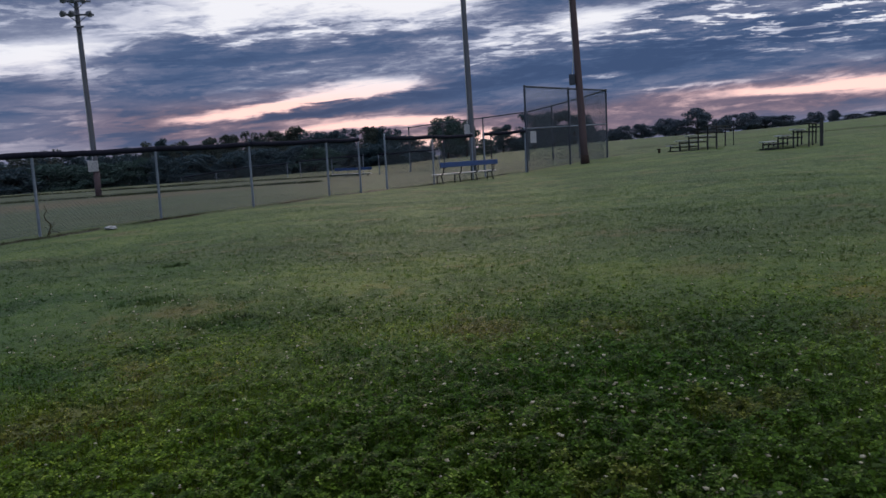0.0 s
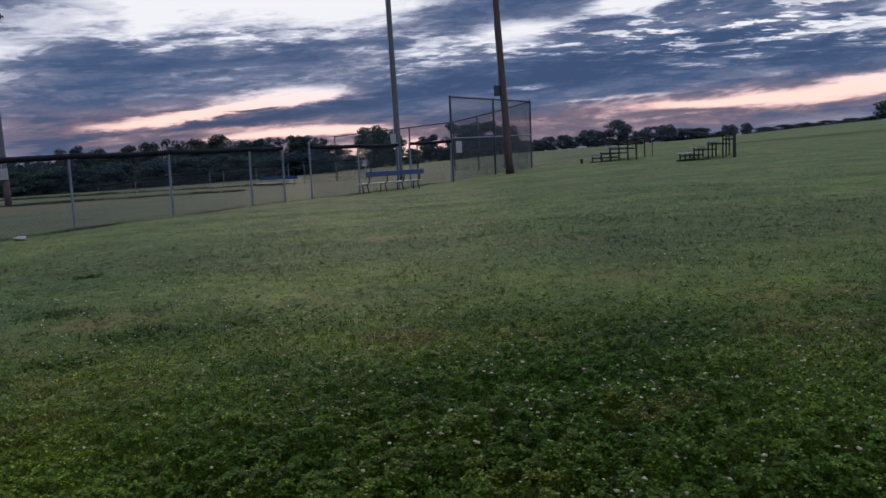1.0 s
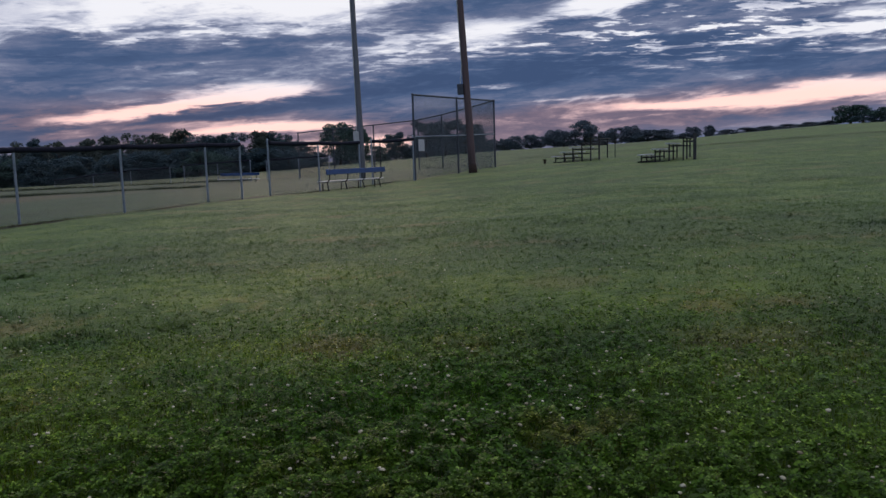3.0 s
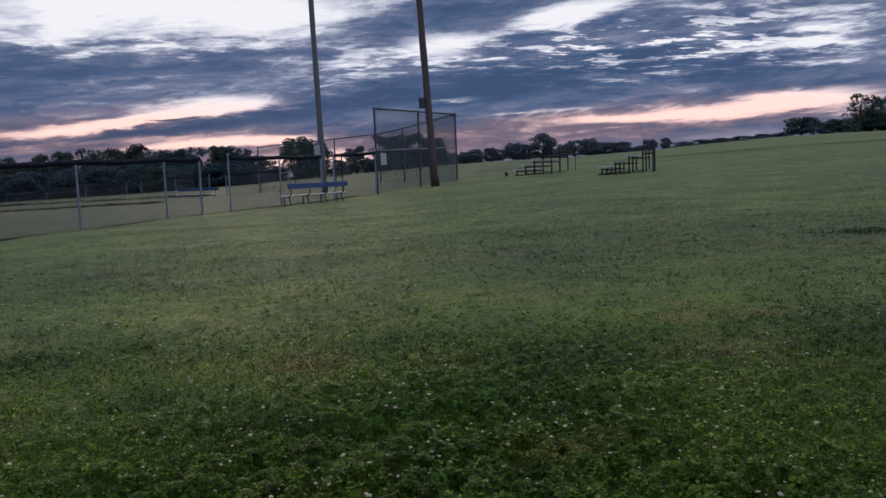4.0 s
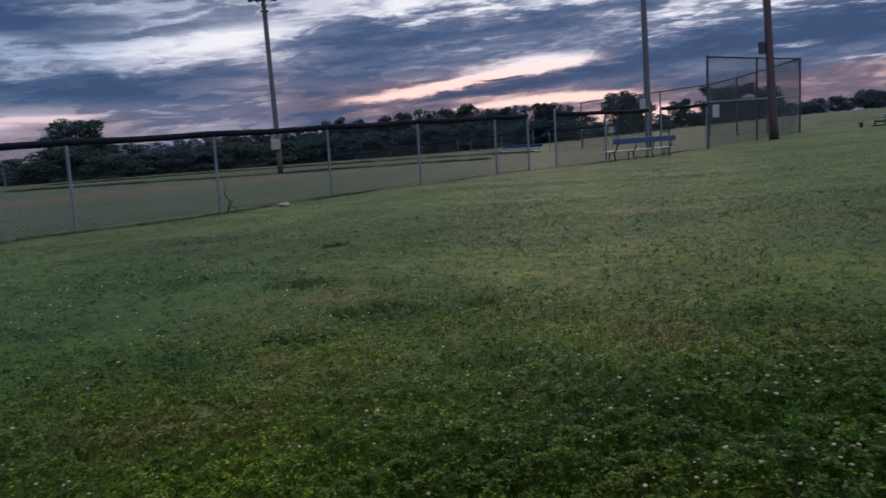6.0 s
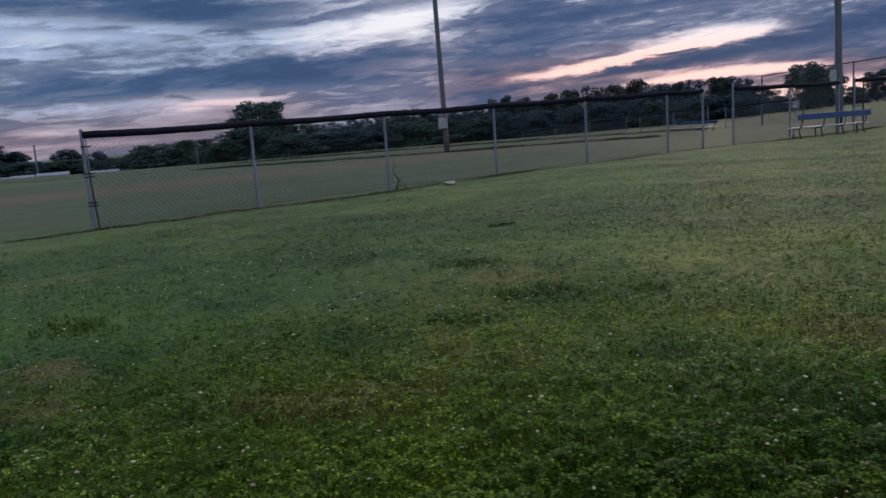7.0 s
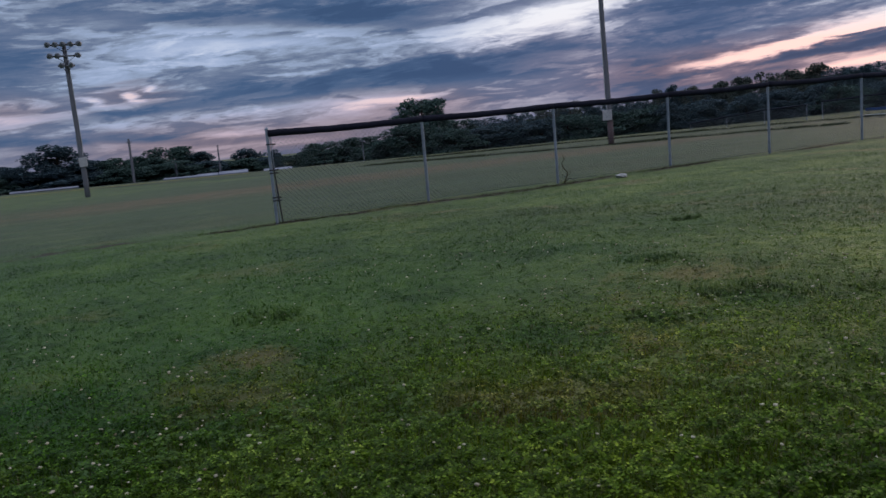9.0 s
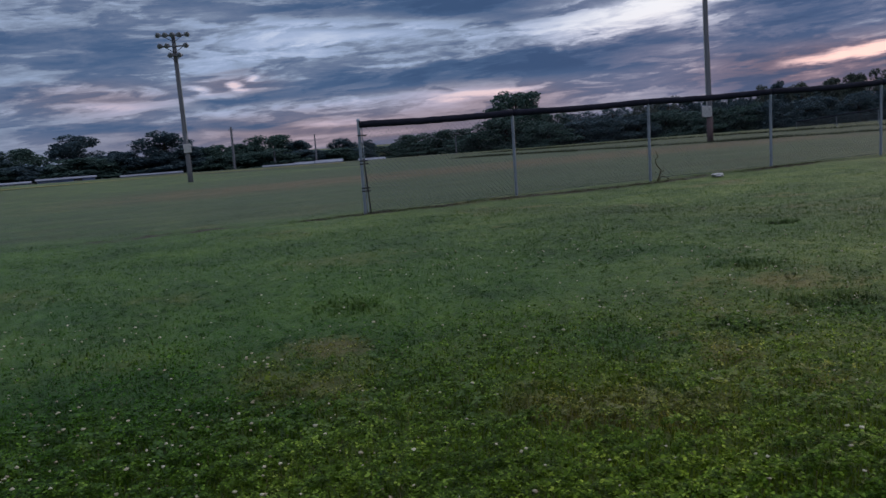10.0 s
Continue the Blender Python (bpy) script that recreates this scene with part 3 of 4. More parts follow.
def bumps(x, y):
    return np.array([0.05 * noise.noise(Vector((a, b, 0)) * 0.45) + 0.02 * noise.noise(Vector((a, b, 0)) * 1.7) + 0.025 * noise.noise(Vector((a, b, 0)) * 0.12) for a, b in zip(x, y)])


# ---- trees ----
def build_tree(name, seed, style, leaf, label):
    """A tree of 8 m: tapered trunk, limbs, and a lobed crown of many small leaf clumps with gaps."""
    rnd, rg = random.Random(seed), np.random.RandomState(seed)
    root = thing(name, label, "tree")
    wood = Shape()
    h = 8.0
    lean = Vector((rnd.uniform(-.4, .4), rnd.uniform(-.4, .4), 0))

    def stem(t):
        return lean * (t * t) + Vector((0, 0, h * t))

    wood.tube([stem(t) + (Vector((0, 0, -.4)) if t == 0 else Vector((rnd.uniform(-.06, .06), rnd.uniform(-.06, .06), 0))) for t in (0, .12, .3, .5, .7, .92)], [.26, .20, .17, .12, .07, .02], 8)
    lobes, start, spread, big, leaves = {"round": (48, .16, 2.5, (.55, 1.0), 150), "tall": (44, .12, 2.3, (.5, .95), 150), "sparse": (30, .34, 2.4, (.35, .75), 120), "bush": (50, .0, 2.6, (.6, 1.05), 140)}[style]
    pts, sizes = [], []
    for i in range(lobes):
        t = start + (.95 - start) * (i + rnd.random()) / lobes
        f = (t - start) / (1 - start)
        prof = {"round": math.sin(math.pi * min(1, .12 + f * .80)) ** .6, "tall": (1 - f) ** .55 * .9 + .1, "sparse": math.sin(math.pi * min(1, .2 + f * .72)) ** .8, "bush": (1 - f * f) ** .6}[style]
        a, reach = rnd.uniform(0, 2 * math.pi), spread * prof * rnd.uniform(.15, 1.0) ** .6
        c = stem(t) + Vector((math.cos(a) * reach, math.sin(a) * reach, rnd.uniform(-.2, .25)))
        c.z = min(c.z, 7.6)
        base = stem(max(.05, t - .14 * reach / 2))
        wood.tube([base, base.lerp(c, .55) + Vector((0, 0, .1)), c], [.06 * (1.3 - t), .04 * (1.3 - t), .012], 5, False)
        r = rnd.uniform(*big) * (.75 + .35 * prof)
        n = int(leaves * (r / .8) ** 2)
        q = rg.normal(size=(n, 3))
        q /= np.linalg.norm(q, axis=1)[:, None]
        q *= (rg.uniform(.25, 1.12, (n, 1)) ** .45) * np.array([r, r, r * .8])
        pts.append(np.array(c) + q)
        sizes.append(rg.uniform(.09, .21, n))
    pts, sizes = np.concatenate(pts), np.concatenate(sizes)
    pts[:, 2] = np.maximum(pts[:, 2], .05)
    u = rg.normal(size=pts.shape)
    u /= np.linalg.norm(u, axis=1)[:, None]
    w = np.cross(u, rg.normal(size=pts.shape))
    w /= np.linalg.norm(w, axis=1)[:, None]
    u, w = u * sizes[:, None], w * (sizes * .62)[:, None]
    verts = np.stack([pts - u, pts + w, pts + u, pts - w], 1).reshape(-1, 3)
    me = bpy.data.meshes.new("crown")
    me.from_pydata(verts.tolist(), [], np.arange(len(verts)).reshape(-1, 4).tolist())
    me.materials.append(leaf)
    part("trunk", wood, bark, root)
    ob = new("crown", me)
    ob.parent = root
    return root


TREES = {
    "round": [build_tree("broadleaf_tree", 11, "round", leaf_dark, "dark broadleaf tree with a full rounded crown"), build_tree("broadleaf_tree", 12, "round", leaf_green, "green broadleaf tree with a full rounded crown")],
    "tall": [build_tree("broadleaf_tree", 21, "tall", leaf_dark, "tall dark broadleaf tree at the field's edge"), build_tree("broadleaf_tree", 22, "tall", leaf_olive, "tall olive green tree at the field's edge")],
    "sparse": [build_tree("open_crowned_tree", 31, "sparse", leaf_olive, "thin open-crowned tree with gaps in its foliage"), build_tree("open_crowned_tree", 32, "sparse", leaf_dark, "thin dark open-crowned tree with gaps")],
    # Both far kinds wear the leaf colour with haze painted in.
    "far": [build_tree("broadleaf_tree", 51, "round", leaf_haze, "distant broadleaf tree on the grass rise, leaves tinted for haze"), build_tree("broadleaf_tree", 52, "round", leaf_haze, "distant rounded tree on the grass rise, leaves tinted for haze")],
    "far_bush": [build_tree("bushy_tree", 61, "bush", leaf_haze, "low bushes along the far rise, leaves tinted for haze"), build_tree("bushy_tree", 62, "bush", leaf_haze, "low bushy tree along the far rise, leaves tinted for haze")],
    "bush": [build_tree("bushy_tree", 41, "bush", leaf_green, "bushy green tree leafy down to the ground"), build_tree("bushy_tree", 42, "bush", leaf_dark, "dark bushy tree leafy down to the ground")],
}
used = set()


def plant(style, az, top, width, dist, group, rnd):
    """A tree at that bearing and distance whose top reaches the elevation top and whose crown spans width degrees."""
    x, y = polar(az, dist)
    g = float(ground_z(x, y))
    height = max(1.5, 1.26 + dist * math.tan(radians(top)) - g + 0.3)
    wide = dist * radians(width) * 1.25
    src = TREES[style][rnd.randrange(2)]
    m = pose(x, y, g - 0.15, 0, 0, rnd.uniform(0, 360)) @ Matrix.Diagonal((wide / 5.2, wide / 5.2, height / 8.0, 1))
    if src in used:
        ob = copy_thing(src, m @ Matrix.Diagonal((1 / src.scale.x, 1 / src.scale.y, 1 / src.scale.z, 1)))
    else:
        used.add(src)
        ob, src.matrix_basis = src, m
    tagged(ob, group=group)
    return ob


FAR_RIGHT = [(6.5, 1.01, 1.0), (7.3, 1.05, .9), (8.1, 1.21, 1.0), (9.2, 1.27, 1.0), (9.9, 1.12, .8), (10.8, 1.54, 1.2), (11.5, 1.43, .8), (14.2, 1.29, .8), (15.0, 1.52, 1.2), (16.1, 1.61, 1.2), (17.2, 1.31, 1.6), (18.3, 1.30, 1.2), (20.1, 1.39, 1.0), (21.2, 1.45, .6)]
LOW_RIGHT = [(19.3, .95, 1.2), (22.3, 1.15, 1.3), (23.6, 1.22, 1.3), (24.9, 1.28, 1.3), (26.2, 1.35, 1.4), (27.5, 1.42, 1.3), (28.5, 1.45, 1.2), (7.7, .85, 1.2), (13.6, .75, 1.2), (12.2, .85, 1.2), (16.6, 1.0, 1.5)]
RIGHT = [(29.7, 2.34, 1.8), (31.0, 1.75, 1.2), (32.0, 2.12, 1.6), (33.0, 3.62, 1.9), (34.2, 3.33, 1.4), (33.7, 2.45, 2.4), (35.5, 2.5, 2.2), (30.4, 1.7, 1.4), (36.8, 2.9, 2.0)]
BEHIND_BACKSTOP = [(-4.2, 2.48, 2.0), (-2.9, 2.15, 1.4), (-.3, 1.72, 1.4), (1.9, 2.41, 2.1), (3.3, 2.46, 2.2), (4.7, 2.25, 2.0), (5.5, 1.55, 1.3)]
UNDER_BACKSTOP = [(.5, .75, 1.8), (-1.5, .8, 1.6), (-3.6, 1.1, 2.0), (-5.8, .5, 1.6), (2.6, 1.4, 2.2), (4.2, 1.3, 2.0), (5.8, .9, 1.4), (-7.0, 1.3, 2.0), (1.2, .8, 1.5), (3.4, 1.5, 2.0)]
WOOD_EDGE = [(-8.2, 1.9, 1.5), (-9.8, 2.12, 1.6), (-8.9, 2.0, 1.5), (-11.3, 2.06, 1.7), (-12.6, 1.9, 1.6), (-13.9, 2.0, 1.6), (-14.9, 2.35, 1.7), (-16.3, 2.13, 1.7), (-18.0, 2.15, 1.8), (-19.4, 2.0, 1.6), (-20.8, 1.82, 1.8), (-22.3, 1.72, 1.7), (-23.7, 1.82, 1.4), (-24.6, 1.75, 1.2), (-26.2, 1.4, 1.8), (-27.8, 1.32, 1.8), (-29.2, 1.2, 1.8), (-30.5, 1.5, 2.0), (-32.3, 1.15, 2.2), (-34.2, .98, 2.4), (-36.4, .85, 2.4), (-38.6, .86, 2.2), (-43.6, -.2, 1.8)]
LEFT = [(-76.5, .9, 3.0), (-74.0, .89, 2.6), (-70.6, 1.45, 3.4), (-67.8, .34, 2.2), (-65.2, 1.40, 3.4), (-63.3, .25, 2.0), (-61.8, .30, 2.0), (-60.4, .28, 2.0), (-58.2, .74, 2.6), (-56.3, .23, 1.9), (-53.2, .13, 2.0), (-51.4, -.11, 1.1), (-50.0, -.55, 1.6), (-48.0, .13, 2.2), (-45.6, .28, 2.4), (-54.8, -.5, 1.6), (-47.0, -.4, 2.0), (-44.4, -.5, 1.6), (-68.9, .1, 2.0), (-62.6, .0, 2.0), (-59.3, .1, 2.0), (-52.3, -.5, 1.5), (-49.2, -.7, 1.5)]


def build_trees():
    rnd = random.Random(5)
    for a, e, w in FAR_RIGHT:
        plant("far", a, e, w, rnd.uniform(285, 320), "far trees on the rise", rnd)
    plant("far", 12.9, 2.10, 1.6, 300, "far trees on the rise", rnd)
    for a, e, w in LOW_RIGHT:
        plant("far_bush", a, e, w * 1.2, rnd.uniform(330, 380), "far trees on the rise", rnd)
    for a, e, w in RIGHT:
        plant(rnd.choice(("round", "bush", "sparse")) if e < 3 else "sparse", a, e, w, rnd.uniform(190, 220), "trees along the rise", rnd)
    for a, e, w in BEHIND_BACKSTOP:
        plant("round", a, e, w, rnd.uniform(120, 145), "trees behind the backstop", rnd)
    for a, e, w in UNDER_BACKSTOP:
        plant("bush", a, e, w, rnd.uniform(140, 160), "trees behind the backstop", rnd)
    for a, e, w in WOOD_EDGE:
        plant(rnd.choice(("round", "tall", "sparse")), a, e, w * 1.1, rnd.uniform(116, 132), "edge of the wood", rnd)
        plant("bush", a + rnd.uniform(-.5, .5), e * .5 - .25, w * 1.5, rnd.uniform(108, 116), "edge of the wood", rnd)
        plant("bush", a + rnd.uniform(-.8, .8), e - .55, w * 1.5, rnd.uniform(135, 150), "edge of the wood", rnd)
    plant("round", -40.9, 2.55, 3.1, 118, "edge of the wood", rnd)
    plant("bush", -41.6, .9, 4.2, 114, "edge of the wood", rnd)
    plant("bush", -39.8, .5, 3.0, 114, "edge of the wood", rnd)
    for a, e, w in LEFT:
        plant(rnd.choice(("round", "bush", "round")), a, e, w * 1.1, rnd.uniform(150, 175), "trees past the car park", rnd)
        if e > -.3:
            plant("bush", a + rnd.uniform(-.5, .5), e * .4 - .55, w * 1.4, rnd.uniform(145, 150), "trees past the car park", rnd)


build_trees()


# ---- chain-link fences ----
def chain_link(a, b, z0a, z0b, height, gauge=0.004, pitch=0.1):
    """Diamond wire fabric between two uprights a and b (x, y), foot heights z0a and z0b."""
    s = Shape()
    a, b = Vector((a[0], a[1], 0)), Vector((b[0], b[1], 0))
    length = (b - a).length
    u = (b - a) / length
    n = Vector((-u.y, u.x, 0))

    def at(p, h):
        q = a + u * p
        q.z = z0a + (z0b - z0a) * p / length + h
        return q

    count = int((length + height) / pitch)
    for sign in (1, -1):
        for i in range(1, count):
            c = i * pitch
            lo, hi = max(0.0, c - length), min(height, c)
            if hi - lo < .02:
                continue
            pts = [(c - h if sign > 0 else length - (c - h), h) for h in (lo, hi)]
            p, q = at(*pts[0]), at(*pts[1])
            side = (q - p).normalized().cross(n) * gauge / 2
            off = n * (gauge * .5 * sign)
            s.quad(p - side + off, p + side + off, q + side + off, q - side + off)
            s.quad(p - off * 1.0, p + off * 2.2, q + off * 2.2, q - off * 1.0)
    return s


def post_shape(h, r=0.03, cap=True):
    s = Shape()
    s.tube([(0, 0, -.25), (0, 0, h)], r, 12)
    if cap:
        s.tube([(0, 0, h), (0, 0, h + .012), (0, 0, h + .035), (0, 0, h + .05)], [r * 1.25, r * 1.25, r * .9, r * .25], 12)
    return s


def place(ob, x, y, z=None):
    ob.location = (x, y, float(ground_z(x, y)) if z is None else z)
    return ob


def fence_run(label, points, heights, topper, top=1.74, group="fences of the ball field", fabric=1.70, drop=None, rail_r=0.0, gauge=0.004, post_r=0.032):
    """Posts at points with those heights, wire fabric in each bay, and a dark pipe or a steel rail along the top."""
    root = thing("chain_link_fence", label, "fence", group=group)
    zs = [float(ground_z(*p)) - .02 for p in points] if drop is None else drop
    for p, h, z in zip(points, heights, zs):
        place(part("post", post_shape(h, post_r), galvanized, root, smooth=False), p[0], p[1], z)
    for i in range(len(points) - 1):
        a, b = points[i], points[i + 1]
        part("wire_fabric", chain_link(a, b, zs[i] + .03, zs[i + 1] + .03, fabric, gauge), wire_steel, root)
        pa, pb = Vector((*a, zs[i] + top)), Vector((*b, zs[i + 1] + top))
        if topper:
            rnd = random.Random(int(a[0] * 100))
            n = 24
            pts = [pa.lerp(pb, t / n) + Vector((0, 0, -.025 * math.sin(math.pi * t / n) + rnd.uniform(-.005, .005))) for t in range(n + 1)]
            part("top_pipe", Shape().tube(pts, [topper + rnd.uniform(-.003, .003) for _ in pts], 10), topper_plastic, root, "dark plastic pipe guarding the top edge", True)
        if rail_r:
            part("top_rail", Shape().tube([pa, pb], rail_r, 8), galvanized, root)
        part("bottom_wire", Shape().tube([(a[0], a[1], zs[i] + .06), (b[0], b[1], zs[i + 1] + .06)], .003, 5), wire_steel, root)
    return root, zs


def along(s, off=0.0):
    p = P6 + FD * s + FN * off
    return (p.x, p.y)


L06 = (P6 - F0).length
lawn_posts = [(-12.82, 10.45), (-11.70, 13.67), (-10.27, 16.62), (-8.77, 19.43), (-7.27, 22.16), (-5.69, 24.90), (-4.92, 26.21)]
near, near_z = fence_run("galvanised chain-link fence topped with a dark plastic pipe", lawn_posts, [1.83, 1.74, 1.74, 1.74, 1.74, 1.74, 1.86], .07, 1.765)
gate_bay, _ = fence_run("galvanised chain-link fence bay beside a gate gap", [along(1.5), along(4.6), along(7.66)], [1.9, 1.78, 1.86], .07, 1.80)
end_bay, _ = fence_run("short chain-link fence bay meeting the backstop", [along(8.7), (0.74, 36.0)], [1.9, 1.95], .068, 1.83)

# the free end: tension bar with its bands beside the post
end = Shape()
ez = near_z[0]
bar = [Vector((-12.80, 10.51, ez + .05)), Vector((-12.80, 10.51, ez + 1.72))]
end.beam(bar[0], bar[1], .02, .006)
part("tension_bar", end, galvanized, near)
brace = Shape().tube([Vector((-12.78, 10.56, ez)), Vector((-12.80, 10.50, ez + 1.1))], .014, 8)
part("brace_rod", brace, dark_steel, near)
for h in (.47, .53, 1.0, 1.06, 1.55):
    band = Shape().tube([Vector((*along(-L06), ez + h - .012)), Vector((*along(-L06), ez + h + .012))], .043, 12)
    band.beam(Vector((-12.81, 10.48, ez + h)), Vector((-12.77, 10.58, ez + h)), .03, .025)
    part("clamp_band", band, dark_steel, near)

# far side of the diamond
far_a = [polar(-22.7, 84), polar(-20.4, 79), polar(-18.1, 74.5), polar(-15.6, 70.5)]
far_b = [polar(-14.7, 69), polar(-12.5, 66), polar(-10.3, 63)]
far_c = [polar(-9.2, 62), polar(-7.0, 61.5), polar(-4.9, 61)]
for pts, tops in ((far_a, (-.74, -.5, -.26, -.16)), (far_b, (-.05, .05, .15)), (far_c, (.14, .22, .29))):
    zt = [1.254 + math.hypot(*p) * math.tan(radians(e)) - 1.74 for p, e in zip(pts, tops)]
    fence_run("far chain-link fence topped with a dark plastic pipe", pts, [1.74] * len(pts), .062, 1.74, drop=zt, gauge=.005)


# ---- backstop ----
def build_backstop():
    root = thing("backstop", "tall galvanised chain-link baseball backstop of several bays", "backstop")
    line = [(.80, 36.2), (3.05, 40.6), (5.45, 45.27), (4.36, 50.1), (2.98, 54.5), (1.48, 59.0), (-1.8, 60.5), (-5.0, 63.0), (-8.0, 65.5)]
    top = [4.02, 4.13, 4.26, 4.17, 4.03, 3.93, 3.73, 3.62, 3.48]
    base = [t - 3.72 for t in top]
    for i, ((x, y), z, t) in enumerate(zip(line, base, top)):
        place(part("post", post_shape(t - z, .05), backstop_steel, root), x, y, z)
    for i in range(len(line) - 1):
        a, b = line[i], line[i + 1]
        part("wire_fabric", chain_link(a, b, base[i], base[i + 1], 3.7, .0046 if i < 2 else .0028, .085), wire_steel, root)
        for h, r in ((3.70, .042), (1.86, .03)):
            if h < 3 and i > 1:
                continue
            part("rail", Shape().tube([(*a, base[i] + h), (*b, base[i + 1] + h)], r, 10), backstop_steel if h > 3 else galvanized, root)
    return root, line, base


backstop, bs_line, bs_base = build_backstop()
sign = thing("notice_sign", "small white notice board wired to the backstop fabric", "sign", (*bs_line[0], bs_base[0]))
sd = (Vector((*bs_line[1], 0)) - Vector((*bs_line[0], 0))).normalized()
sn = Vector((sd.y, -sd.x, 0))
board_at = sd * .62 + sn * .06 + Vector((0, 0, 1.48))
mrot = Matrix(((sd.x, sn.x, 0, 0), (sd.y, sn.y, 0, 0), (0, 0, 1, 0), (0, 0, 0, 1)))
part("board", Shape().box((.62, .012, .52), Matrix.Translation(board_at) @ mrot, .004), sign_white, sign)
for dx in (-.27, .27):
    for dz in (-.22, .22):
        q = board_at + sd * dx + Vector((0, 0, dz))
        part("wire_tie", Shape().tube([q - sn * .06, q + sn * .012], .006, 6), dark_steel, sign)

# dark gate frame by the dugout entrance
gate = thing("dugout_gate", "narrow dark steel gate frame with rungs beside the fence gap", "gate")
ga, gb = Vector((*polar(-1.75, 42.0), .1)), Vector((*polar(-1.2, 42.8), .12))
for q in (ga, gb):
    part("upright", Shape().tube([q + Vector((0, 0, -.2)), q + Vector((0, 0, 2.15 if q is gb else 2.0))], .035, 8), dark_steel, gate)
for h in (.9, 1.15, 1.4, 1.65):
    part("rung", Shape().tube([ga + Vector((0, 0, h)), gb + Vector((0, 0, h))], .022, 8), dark_steel, gate)


# ---- poles ----
def flood_lamp(parent, at, yaw, size=.30):
    """A bowl-shaped floodlight tilted down, with a lens and a bracket."""
    m = Matrix.Translation(at) @ pose(0, 0, 0, 62, 0, yaw)
    bowl = Shape()
    prof = [(.10, -.42), (.16, -.40), (.30, -.25), (.52, -.05), (.60, .10), (.63, .12), (.63, .15)]
    bowl.tube([m @ Vector((0, 0, -z * size * 1.6)) for _, z in prof], [r * size for r, _ in prof], 14)
    lamp = part("floodlight", bowl, lamp_shell, parent, "dark bowl floodlight housing", True)
    lens = Shape().tube([m @ Vector((0, 0, -.152 * size * 1.6)), m @ Vector((0, 0, -.17 * size * 1.6))], [.58 * size, .5 * size], 14)
    g = part("lens", lens, lamp_glass, lamp)
    return lamp


def light_pole(label, az, dist, top, foot_r, top_r, mat, boot=None, lamps=None, box=None, lean=0.0, sleeve=0.0):
    """lean: degrees by which the top stands to the left as seen from the lawn."""
    p = spot(az, dist)
    root = thing("light_pole", label, "light pole", p)
    root.matrix_basis = Matrix.Translation(p) @ Matrix.Rotation(radians(-lean), 4, Vector((math.sin(radians(az)), math.cos(radians(az)), 0)))
    h = top - p.z
    n = 9
    rnd = random.Random(int(dist * 10))
    pts = [Vector((rnd.uniform(-.012, .012), rnd.uniform(-.012, .012), h * t / n)) for t in range(n + 1)]
    pts[0].z = -.3
    part("shaft", Shape().tube(pts, [foot_r + (top_r - foot_r) * t / n for t in range(n + 1)], 16), mat, root, smooth=True)
    if boot:
        part("butt", Shape().tube([(0, 0, -.1), (0, 0, .1), (0, 0, boot)], [foot_r * 1.22, foot_r * 1.16, foot_r * 1.06], 16), tar_wood, root, "dark tarred pole butt", True)
    if sleeve:
        part("lower_shaft", Shape().tube([(0, 0, -.2), (0, 0, sleeve)], [foot_r * 1.05, foot_r * 1.03], 16), pole_wood, root, "bare brown wood of the lower shaft", True)
    view = -radians(az)

    def local(side, toward, z):
        """side: to the right as seen from the lawn; toward: out towards the lawn."""
        return Vector((math.cos(view) * side + math.sin(view) * toward, math.sin(view) * side - math.cos(view) * toward, z))

    if box:
        side, z, w, d, hh, bm = box
        part("equipment_box", Shape().box((w, d, hh), Matrix.Translation(local(side, foot_r * .6, z)) @ pose(0, 0, 0, 0, 0, math.degrees(view)), .02), bm, root, "grey metal equipment box")
        part("conduit", Shape().tube([local(side * .9, foot_r * .8, z + hh / 2), local(foot_r * .9 * (1 if side > 0 else -1), foot_r * .5, z + hh / 2 + .8), local(foot_r * .75 * (1 if side > 0 else -1), foot_r * .45, h * .96)], .022, 8), ballast_grey, root)
    for z, arm, spots in lamps or ():
        s = Shape().beam(local(-arm, .16, h - z), local(arm, .16, h - z), .09, .10, .01)
        arm_ob = part("crossarm", s, pole_grey, root)
        for brace_side in (-1, 1):
            part("brace", Shape().tube([local(brace_side * arm * .6, .16, h - z - .03), local(0, .16, h - z - .45)], .02, 6), dark_steel, root)
        for side in spots:
            flood_lamp(root, p * 0 + local(side, .34, h - z + .04), math.degrees(view) + (16 if side > 0 else -16), .31)
            part("lamp_bracket", Shape().tube([local(side, .16, h - z), local(side, .30, h - z + .12)], .022, 6), dark_steel, root)
    return root


light_pole("reddish weathered wooden pole with a dark butt before the backstop", 5.33, 39.3, 12.0, .185, .135, pole_wood, .42, None, (-.31, 4.02, .28, .22, .50, meter_dark), 2.8)
light_pole("tall grey pole standing behind the blue bench", -2.5, 45.0, 12.0, .17, .125, pole_grey, None, None, (-.24, 2.3, .30, .2, .6, ballast_grey), 1.0)
light_pole("tall field lighting pole with three tiers of floodlights", -27.95, 50.0, 10.75, .165, .115, pole_grey, None,
           ((.12, .75, (-.65, -.2, .35)), (.85, .85, (-.75, -.3, .6)), (1.5, .25, ())), (-.12, 1.75, .55, .3, .62, ballast_grey), .9, 1.5)
light_pole("tall field lighting pole with three tiers of floodlights", -63.3, 58.0, 9.0, .175, .12, pole_grey, None,
           ((.05, 1.0, (-.95, -.5, -.05, .4, .9)), (.75, .95, (-.9, -.45, .75)), (1.35, .5, (-.3, .25))), (.05, 2.3, .5, .3, .6, ballast_grey), .6)


